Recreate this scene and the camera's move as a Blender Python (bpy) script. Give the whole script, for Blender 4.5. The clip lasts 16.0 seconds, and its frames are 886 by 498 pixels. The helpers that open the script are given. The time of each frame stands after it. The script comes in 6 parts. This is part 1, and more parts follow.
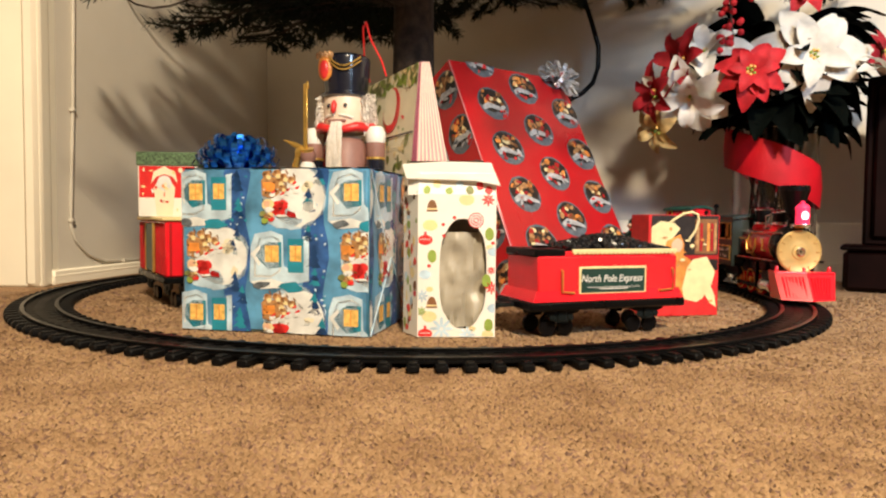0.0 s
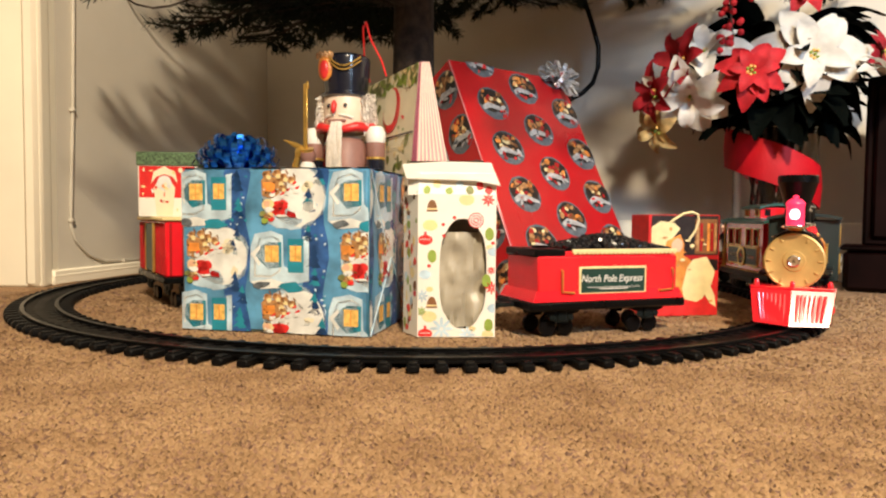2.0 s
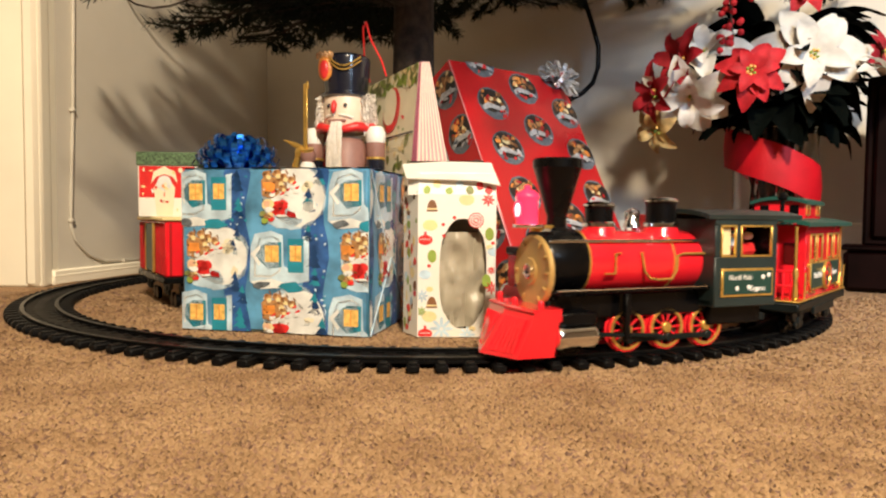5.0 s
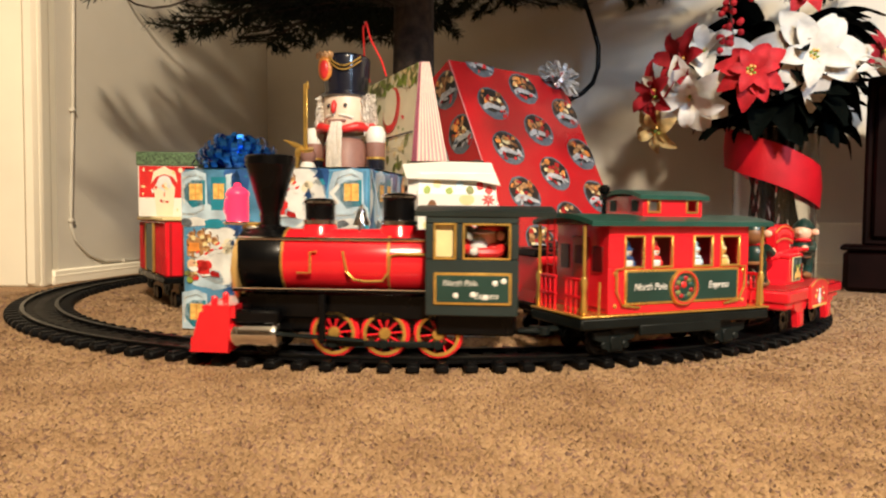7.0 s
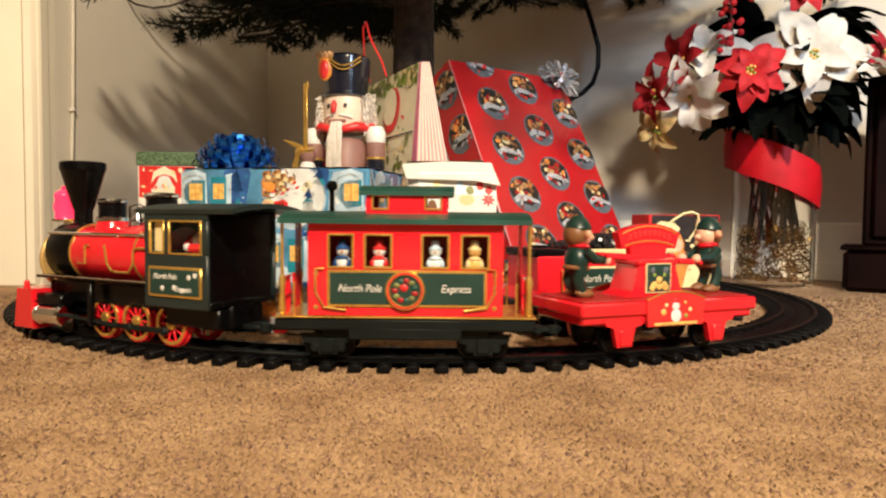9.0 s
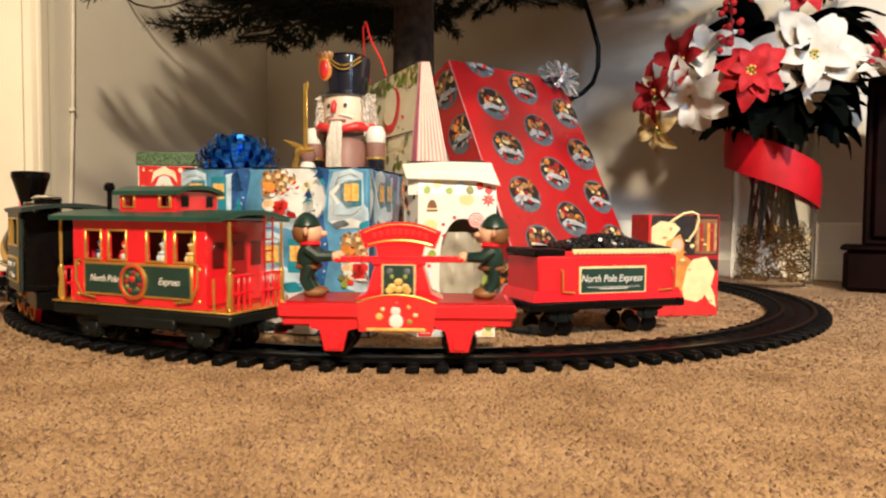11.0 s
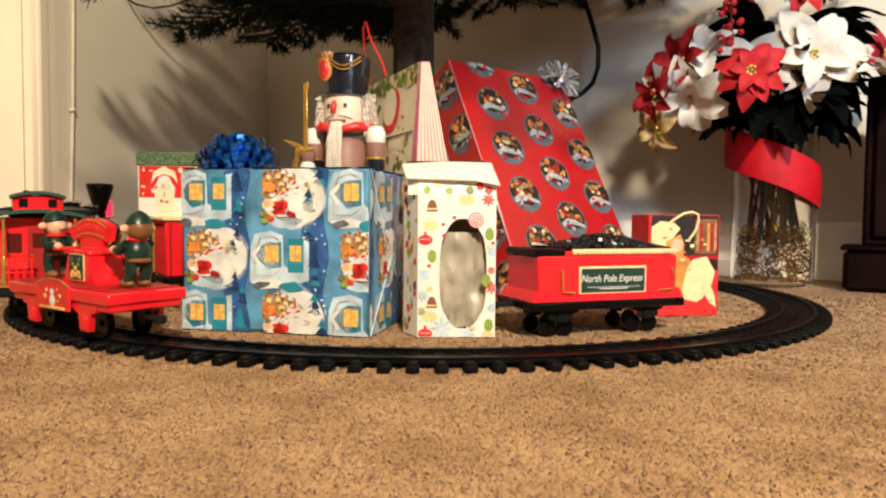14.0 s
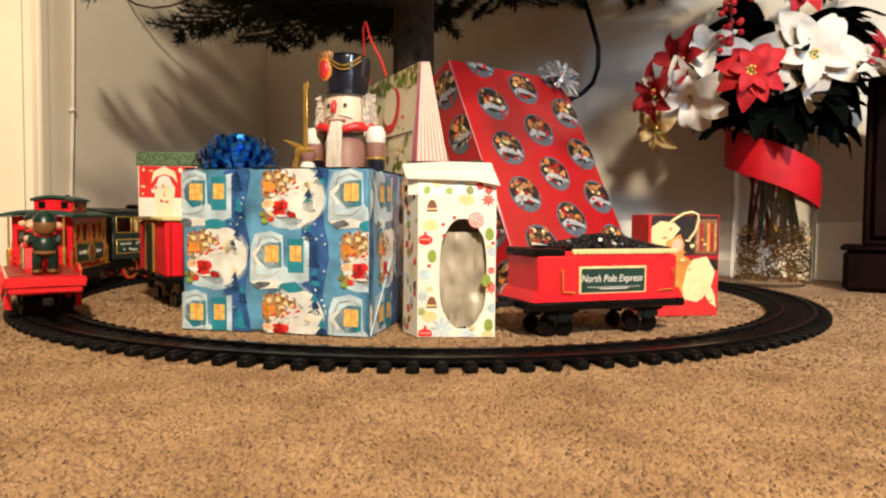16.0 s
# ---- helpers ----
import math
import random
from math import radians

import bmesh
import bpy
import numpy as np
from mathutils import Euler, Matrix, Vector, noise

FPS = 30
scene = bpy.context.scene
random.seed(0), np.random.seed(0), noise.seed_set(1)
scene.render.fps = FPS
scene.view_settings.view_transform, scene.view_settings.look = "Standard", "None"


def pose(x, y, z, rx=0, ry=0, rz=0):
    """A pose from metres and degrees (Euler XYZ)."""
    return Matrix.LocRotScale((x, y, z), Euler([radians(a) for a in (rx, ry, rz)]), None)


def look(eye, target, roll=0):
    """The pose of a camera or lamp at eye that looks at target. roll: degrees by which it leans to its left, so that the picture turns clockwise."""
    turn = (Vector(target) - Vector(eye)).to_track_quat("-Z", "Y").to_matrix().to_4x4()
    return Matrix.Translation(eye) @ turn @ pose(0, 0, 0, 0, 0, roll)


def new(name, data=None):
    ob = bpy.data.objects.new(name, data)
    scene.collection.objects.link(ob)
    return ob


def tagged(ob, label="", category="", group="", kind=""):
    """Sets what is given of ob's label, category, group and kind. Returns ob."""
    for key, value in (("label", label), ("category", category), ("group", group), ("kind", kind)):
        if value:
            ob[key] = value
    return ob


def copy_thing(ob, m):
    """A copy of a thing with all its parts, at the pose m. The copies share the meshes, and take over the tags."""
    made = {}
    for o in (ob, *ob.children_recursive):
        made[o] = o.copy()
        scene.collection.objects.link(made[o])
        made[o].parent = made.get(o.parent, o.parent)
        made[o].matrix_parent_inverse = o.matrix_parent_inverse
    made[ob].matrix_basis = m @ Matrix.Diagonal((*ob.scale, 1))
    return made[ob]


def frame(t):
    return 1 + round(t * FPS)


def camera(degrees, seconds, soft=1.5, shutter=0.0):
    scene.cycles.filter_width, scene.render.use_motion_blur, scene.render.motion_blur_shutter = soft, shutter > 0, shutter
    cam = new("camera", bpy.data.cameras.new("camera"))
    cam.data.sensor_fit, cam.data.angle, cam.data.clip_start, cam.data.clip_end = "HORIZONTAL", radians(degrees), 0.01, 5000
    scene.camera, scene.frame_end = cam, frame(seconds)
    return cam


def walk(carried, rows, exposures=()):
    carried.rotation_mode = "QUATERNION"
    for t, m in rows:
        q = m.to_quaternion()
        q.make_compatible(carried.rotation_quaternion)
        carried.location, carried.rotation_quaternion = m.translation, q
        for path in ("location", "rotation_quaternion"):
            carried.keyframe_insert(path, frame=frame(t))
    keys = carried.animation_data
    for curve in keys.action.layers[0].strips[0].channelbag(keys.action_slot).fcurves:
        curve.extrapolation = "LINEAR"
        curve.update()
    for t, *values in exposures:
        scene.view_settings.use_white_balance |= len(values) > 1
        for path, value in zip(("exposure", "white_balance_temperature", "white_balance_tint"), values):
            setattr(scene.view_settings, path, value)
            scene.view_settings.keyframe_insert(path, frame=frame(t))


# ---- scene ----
cam = camera(66.3, 16.0, soft=2.2, shutter=0.5)
EYE = pose(0, 0, 0.14, 87.27, 0, 0) @ pose(0, 0, 0, 0, 0, 0.56)
walk(cam, [(0, EYE), (16, EYE)], [(0, 0.0), (16, 0.0)])

# ---- world and lamps ----
world = bpy.data.worlds.new("room_dark")
scene.world = world
world.use_nodes = True
world.node_tree.nodes["Background"].inputs[0].default_value = (1.0, 0.86, 0.68, 1)
world.node_tree.nodes["Background"].inputs[1].default_value = 0.004


def area_lamp(name, eye, target, size, power, colour):
    data = bpy.data.lights.new(name, "AREA")
    data.shape, data.size, data.energy, data.color = "DISK", size, power, colour
    ob = new(name, data)
    ob.matrix_world = look(eye, target)
    return ob


area_lamp("ceiling_lamp_light", (0.42, -1.45, 1.80), (-0.35, 1.2, 0.20), 0.22, 128, (1.0, 0.82, 0.585))
# Added cool fill spot on the flowers and right wall; no known fixture.
cool_fill = bpy.data.lights.new("cool_fill_spot", "SPOT")
cool_fill.energy, cool_fill.color, cool_fill.spot_size, cool_fill.spot_blend, cool_fill.shadow_soft_size = 185, (0.58, 0.76, 1.0), radians(48), 0.9, 0.28
new("cool_fill_spot", cool_fill).matrix_world = look((1.15, -1.0, 1.14), (0.50, 1.65, 0.42))

# ---- where the track and train run ----
CX, CY, RC = -0.033, 1.256, 0.616
GAUGE = 0.042
RAIL_TOP = 0.014
SINK = -0.003


# ---- materials ----
def mat(name, colour, rough=0.5, metal=0.0, vary=0.12, scale=40.0, bump=0.0, bscale=200.0, emit=0.0, coat=0.0, second=None, rvary=0.1, spec=0.5):
    m = bpy.data.materials.new(name)
    m.use_nodes = True
    t = m.node_tree
    b = t.nodes["Principled BSDF"]
    b.inputs["Roughness"].default_value = rough
    b.inputs["Metallic"].default_value = metal
    b.inputs["Specular IOR Level"].default_value = spec
    b.inputs["Coat Weight"].default_value = coat
    tc = t.nodes.new("ShaderNodeTexCoord")
    n = t.nodes.new("ShaderNodeTexNoise")
    n.inputs["Scale"].default_value, n.inputs["Detail"].default_value = scale, 5
    t.links.new(tc.outputs["Object"], n.inputs["Vector"])
    ramp = t.nodes.new("ShaderNodeValToRGB")
    lo = second or tuple(c * (1 - vary) for c in colour)
    hi = colour if second else tuple(min(1, c * (1 + vary)) for c in colour)
    ramp.color_ramp.elements[0].position, ramp.color_ramp.elements[1].position = 0.35, 0.65
    ramp.color_ramp.elements[0].color, ramp.color_ramp.elements[1].color = (*lo, 1), (*hi, 1)
    t.links.new(n.outputs["Fac"], ramp.inputs[0])
    t.links.new(ramp.outputs[0], b.inputs["Base Color"])
    if rvary:
        mr = t.nodes.new("ShaderNodeMapRange")
        mr.inputs[3].default_value, mr.inputs[4].default_value = max(0.02, rough - rvary), min(1, rough + rvary)
        n3 = t.nodes.new("ShaderNodeTexNoise")
        n3.inputs["Scale"].default_value, n3.inputs["Detail"].default_value = scale * 0.37, 3
        t.links.new(tc.outputs["Object"], n3.inputs["Vector"])
        t.links.new(n3.outputs["Fac"], mr.inputs[0])
        t.links.new(mr.outputs[0], b.inputs["Roughness"])
    if bump:
        n2 = t.nodes.new("ShaderNodeTexNoise")
        n2.inputs["Scale"].default_value, n2.inputs["Detail"].default_value = bscale, 4
        t.links.new(tc.outputs["Object"], n2.inputs["Vector"])
        bn = t.nodes.new("ShaderNodeBump")
        bn.inputs["Strength"].default_value, bn.inputs["Distance"].default_value = bump, 0.002
        t.links.new(n2.outputs["Fac"], bn.inputs["Height"])
        t.links.new(bn.outputs[0], b.inputs["Normal"])
    if emit:
        b.inputs["Emission Color"].default_value = (*colour, 1)
        b.inputs["Emission Strength"].default_value = emit
    return m


def glass(name, colour=(1, 1, 1), rough=0.02, ior=1.45):
    m = bpy.data.materials.new(name)
    m.use_nodes = True
    b = m.node_tree.nodes["Principled BSDF"]
    b.inputs["Base Color"].default_value = (*colour, 1)
    b.inputs["Transmission Weight"].default_value = 1
    b.inputs["Roughness"].default_value, b.inputs["IOR"].default_value = rough, ior
    return m


def carpet_material():
    m = bpy.data.materials.new("carpet_pile")
    m.use_nodes = True
    t = m.node_tree
    b = t.nodes["Principled BSDF"]
    b.inputs["Roughness"].default_value = 0.95
    b.inputs["Sheen Weight"].default_value = 0.0
    tc = t.nodes.new("ShaderNodeTexCoord")

    def noise_tex(scale, detail):
        n = t.nodes.new("ShaderNodeTexNoise")
        n.inputs["Scale"].default_value, n.inputs["Detail"].default_value = scale, detail
        t.links.new(tc.outputs["Object"], n.inputs["Vector"])
        return n
    fleck = noise_tex(230, 4)
    ramp = t.nodes.new("ShaderNodeValToRGB")
    e = ramp.color_ramp.elements
    e[0].position, e[0].color = 0.33, (0.30, 0.186, 0.112, 1)
    e[1].position, e[1].color = 0.66, (0.415, 0.268, 0.150, 1)
    mid = ramp.color_ramp.elements.new(0.46)
    mid.color = (0.325, 0.20, 0.108, 1)
    t.links.new(fleck.outputs["Fac"], ramp.inputs[0])
    big = noise_tex(5, 4)
    ramp2 = t.nodes.new("ShaderNodeValToRGB")
    ramp2.color_ramp.elements[0].position, ramp2.color_ramp.elements[0].color = 0.3, (0.80, 0.78, 0.76, 1)
    ramp2.color_ramp.elements[1].position, ramp2.color_ramp.elements[1].color = 0.7, (1, 1, 1, 1)
    t.links.new(big.outputs["Fac"], ramp2.inputs[0])
    mix = t.nodes.new("ShaderNodeMix")
    mix.data_type, mix.blend_type = "RGBA", "MULTIPLY"
    mix.inputs[0].default_value = 1
    t.links.new(ramp.outputs[0], mix.inputs[6])
    t.links.new(ramp2.outputs[0], mix.inputs[7])
    t.links.new(mix.outputs[2], b.inputs["Base Color"])
    fine = noise_tex(420, 4)
    bn = t.nodes.new("ShaderNodeBump")
    bn.inputs["Strength"].default_value, bn.inputs["Distance"].default_value = 0.35, 0.003
    t.links.new(fine.outputs["Fac"], bn.inputs["Height"])
    t.links.new(bn.outputs[0], b.inputs["Normal"])
    return m


CARPET = carpet_material()
WALL = mat("painted_wall", (0.68, 0.635, 0.55), 0.75, vary=0.06, scale=3, bump=0.15, bscale=120)
# Walls out of view, painted darker so less bounce lifts the shadows.
DIM = mat("unseen_wall_low_bounce", (0.28, 0.23, 0.17), 0.8, vary=0.06, scale=3)
TRIM = mat("cream_gloss_trim", (0.92, 0.87, 0.73), 0.4, vary=0.04, scale=6, bump=0.05)
# Unseen ceiling, its white lowered for the same weaker bounce.
CEILING = mat("unseen_ceiling_low_bounce", (0.55, 0.53, 0.48), 0.9, vary=0.04, scale=3)
BLACK = mat("black_plastic", (0.0025, 0.0025, 0.003), 0.28, vary=0.3, scale=60, bump=0.05, spec=0.2)
TRACK = mat("black_track_plastic", (0.003, 0.003, 0.0035), 0.5, vary=0.4, scale=50, bump=0.12, bscale=300, spec=0.12)
RAILM = mat("worn_rail_plastic", (0.005, 0.005, 0.005), 0.35, vary=0.5, scale=30, spec=0.2)
RED = mat("red_plastic", (0.80, 0.016, 0.028), 0.2, vary=0.06, scale=30, coat=0.55, rvary=0.05)
DRED = mat("dark_red_plastic", (0.36, 0.010, 0.012), 0.4, vary=0.1, scale=30)
ELF = mat("dark_green_coat", (0.005, 0.028, 0.022), 0.35, vary=0.15, scale=60)
ROOF = mat("green_roof_plastic", (0.014, 0.070, 0.055), 0.4, vary=0.15, scale=30)
GREEN = mat("dark_green_plastic", (0.012, 0.045, 0.036), 0.42, vary=0.12, scale=30)
CABG = mat("green_black_plastic", (0.014, 0.026, 0.026), 0.42, vary=0.12, scale=30)
GOLD = mat("gold_paint", (0.75, 0.48, 0.12), 0.3, metal=0.75, vary=0.12, scale=80)
BRASS = mat("smokebox_gold", (0.62, 0.40, 0.14), 0.38, metal=0.35, vary=0.12, scale=40)
CHROME = mat("chrome", (0.85, 0.85, 0.86), 0.12, metal=1.0, vary=0.05, scale=40)
GREY = mat("grey_plastic", (0.006, 0.009, 0.009), 0.45, vary=0.2, scale=40, spec=0.2)
WHITE = mat("white_paint", (0.78, 0.76, 0.72), 0.45, vary=0.05, scale=30)
CREAM = mat("cream_print", (0.80, 0.66, 0.34), 0.5, vary=0.08, scale=60)
SKIN = mat("painted_face", (0.75, 0.45, 0.30), 0.45, vary=0.06, scale=60)
SKINP = mat("pale_painted_wood", (0.80, 0.64, 0.50), 0.4, vary=0.05, scale=60)
BROWN = mat("brown_paint", (0.20, 0.085, 0.03), 0.5, vary=0.2, scale=60)
NAVY = mat("glossy_black_paint", (0.010, 0.011, 0.020), 0.2, vary=0.1, scale=30, coat=0.5)
BLUE = mat("blue_print", (0.03, 0.10, 0.30), 0.3, vary=0.4, scale=45, bump=0.12, bscale=24)
LBLUE = mat("pale_blue_print", (0.50, 0.66, 0.80), 0.3, vary=0.30, scale=34, bump=0.12, bscale=24)
TEAL = mat("teal_print", (0.02, 0.24, 0.34), 0.32, vary=0.15, scale=40)
SNOW = mat("snow_white_print", (0.74, 0.77, 0.76), 0.3, vary=0.16, scale=36, bump=0.12, bscale=24)
YELLOW = mat("yellow_print", (0.80, 0.50, 0.14), 0.4, vary=0.25, scale=160)
PRED = mat("red_print", (0.68, 0.03, 0.03), 0.35, vary=0.12, scale=60)
LGREEN = mat("leaf_green_print", (0.26, 0.36, 0.06), 0.45, vary=0.15, scale=60)
ORANGE = mat("orange_print", (0.72, 0.26, 0.05), 0.45, vary=0.3, scale=60)
SLATE = mat("slate_print", (0.11, 0.13, 0.15), 0.4, vary=0.3, scale=120)
OLIVE = mat("olive_print", (0.20, 0.22, 0.07), 0.5, vary=0.3, scale=60)
PANE = mat("dark_red_pane", (0.10, 0.006, 0.006), 0.2, vary=0.1)
LAMPR = mat("glowing_red_lamp", (1.0, 0.03, 0.09), 0.3, emit=1.3, vary=0.0)
LAMPW = mat("glowing_bulb", (1.0, 0.75, 0.70), 0.3, emit=2.8, vary=0.0)


# ---- mesh building ----
class Shape:
    """Gathers simple forms, each with its material, into one mesh."""

    def __init__(self):
        self.v, self.f, self.m, self.mats = [], [], [], []

    def slot(self, material):
        if material not in self.mats:
            self.mats.append(material)
        return self.mats.index(material)

    def add(self, verts, faces, material, m=None):
        k, s = len(self.v), self.slot(material)
        for p in verts:
            self.v.append(tuple(m @ Vector(p)) if m else tuple(p))
        for f in faces:
            self.f.append([i + k for i in f])
            self.m.append(s)
        return self

    def box(self, c, s, material, b=0.0015, m=None):
        x, y, z = (a / 2 for a in s)
        b = min(b, x * 0.6, y * 0.6, z * 0.6)
        vs, at = [], {}
        for sx in (-1, 1):
            for sy in (-1, 1):
                for sz in (-1, 1):
                    for k in range(3):
                        d = [x, y, z]
                        for j in range(3):
                            if j != k:
                                d[j] -= b
                        at[sx, sy, sz, k] = len(vs)
                        vs.append((c[0] + sx * d[0], c[1] + sy * d[1], c[2] + sz * d[2]))
        fs = []
        for k in range(3):
            i, j = (k + 1) % 3, (k + 2) % 3
            for s1 in (-1, 1):
                q = []
                for a, e in ((-1, -1), (1, -1), (1, 1), (-1, 1)):
                    w = [0, 0, 0]
                    w[k], w[i], w[j] = s1, a, e
                    q.append(at[(*w, k)])
                fs.append(q if s1 > 0 else q[::-1])
                for s2 in (-1, 1):
                    q = []
                    for a, kk in ((-1, k), (1, k), (1, i), (-1, i)):
                        w = [0, 0, 0]
                        w[k], w[i], w[j] = s1, s2, a
                        q.append(at[(*w, kk)])
                    fs.append(q if s1 * s2 < 0 else q[::-1])
        for sx in (-1, 1):
            for sy in (-1, 1):
                for sz in (-1, 1):
                    q = [at[sx, sy, sz, k] for k in range(3)]
                    fs.append(q if sx * sy * sz > 0 else q[::-1])
        return self.add(vs, fs, material, m)

    def lathe(self, prof, material, c=(0, 0, 0), axis="z", n=24, m=None, sx=1.0, sy=1.0, hoop=False):
        vs, fs = [], []
        for r, h in prof:
            for i in range(n):
                a = 2 * math.pi * i / n
                p = (r * math.cos(a) * sx, r * math.sin(a) * sy, h)
                if axis == "x":
                    p = (p[2], p[0], p[1])
                elif axis == "y":
                    p = (p[1], p[2], p[0])
                vs.append((c[0] + p[0], c[1] + p[1], c[2] + p[2]))
        for j in range(len(prof) - 1):
            for i in range(n):
                k = (i + 1) % n
                fs.append((j * n + i, j * n + k, (j + 1) * n + k, (j + 1) * n + i))
        last = (len(prof) - 1) * n
        if hoop:
            fs += [(last + i, last + (i + 1) % n, (i + 1) % n, i) for i in range(n)]
        else:
            fs.append(list(range(n))[::-1])
            fs.append([last + i for i in range(n)])
        return self.add(vs, fs, material, m)

    def cyl(self, c, r, h, material, axis="z", n=24, b=0.001, m=None):
        b = min(b, r * 0.4, h * 0.4)
        return self.lathe([(r - b, -h / 2), (r, -h / 2 + b), (r, h / 2 - b), (r - b, h / 2)], material, c, axis, n, m)

    def ball(self, c, s, material, n=14, k=9, m=None):
        prof = [(max(0.02, math.sin(math.pi * i / k)), -math.cos(math.pi * i / k)) for i in range(k + 1)]
        mm = Matrix.Translation(c) @ Matrix.Diagonal((*s, 1))
        return self.lathe(prof, material, n=n, m=(m @ mm) if m else mm)

    def tube(self, pts, r, material, n=8, m=None, close=False):
        pts = [Vector(p) for p in pts]
        vs, fs, up = [], [], Vector((0.3, 0.2, 1))
        rr = r if isinstance(r, (list, tuple)) else [r] * len(pts)
        for i, p in enumerate(pts):
            d = (pts[(i + 1) % len(pts)] - pts[i - 1]) if close else (pts[min(i + 1, len(pts) - 1)] - pts[max(i - 1, 0)])
            d.normalize()
            a = d.cross(up)
            if a.length < 1e-3:
                a = d.cross(Vector((1, 0, 0)))
            a.normalize()
            e = d.cross(a)
            for j in range(n):
                t = 2 * math.pi * j / n
                vs.append(p + (a * math.cos(t) + e * math.sin(t)) * rr[i])
        k = len(pts)
        for i in range(k if close else k - 1):
            for j in range(n):
                q, o = (j + 1) % n, ((i + 1) % k) * n
                fs.append((i * n + j, o + j, o + q, i * n + q))
        if not close:
            fs.append(list(range(n)))
            fs.append([(k - 1) * n + j for j in range(n)][::-1])
        return self.add(vs, fs, material, m)

    def prism(self, pts, depth, material, m=None):
        """A flat outline in x and z, given depth along y."""
        n = len(pts)
        vs = [(x, -depth / 2, z) for x, z in pts] + [(x, depth / 2, z) for x, z in pts]
        fs = [list(range(n)), list(range(n, 2 * n))[::-1]]
        fs += [(i, i + n, (i + 1) % n + n, (i + 1) % n) for i in range(n)]
        return self.add(vs, fs, material, m)

    def poly(self, pts, material, m=None):
        return self.add(pts, [list(range(len(pts)))], material, m)

    def make(self, name, parent=None, label="", angle=38, flat=False):
        me = bpy.data.meshes.new(name)
        me.from_pydata(self.v, [], self.f)
        for q in self.mats:
            me.materials.append(q)
        me.polygons.foreach_set("material_index", self.m)
        me.update()
        bm = bmesh.new()
        bm.from_mesh(me)
        bmesh.ops.recalc_face_normals(bm, faces=bm.faces)
        bm.to_mesh(me)
        bm.free()
        if not flat:
            me.shade_smooth()
            me.set_sharp_from_angle(angle=radians(angle))
        ob = new(name, me)
        if parent:
            ob.parent = parent
        if label:
            ob["label"] = label
        return ob


def thing(name, m, label, category, group="", kind=""):
    ob = new(name)
    ob.empty_display_size = 0.02
    ob.matrix_world = m
    return tagged(ob, label, category, group, kind)


def one(name, shape, m, label, category, group="", kind="", angle=38):
    ob = shape.make(name, angle=angle)
    ob.matrix_world = m
    return tagged(ob, label, category, group, kind)


def lettering(text, size, material, parent, m, depth=0.0003, shear=0.0, squeeze=1.0):
    cu = bpy.data.curves.new("lettering", "FONT")
    cu.body, cu.size, cu.extrude, cu.shear = text, size, depth, shear
    cu.align_x, cu.align_y, cu.resolution_u = "CENTER", "CENTER", 3
    tmp = new("lettering", cu)
    dg = bpy.context.evaluated_depsgraph_get()
    me = bpy.data.meshes.new_from_object(tmp.evaluated_get(dg))
    bpy.data.objects.remove(tmp)
    me.materials.clear()
    me.materials.append(material)
    ob = new("lettering", me)
    ob.parent = parent
    ob.matrix_local = m @ Matrix.Diagonal((squeeze, 1, 1, 1))
    return ob


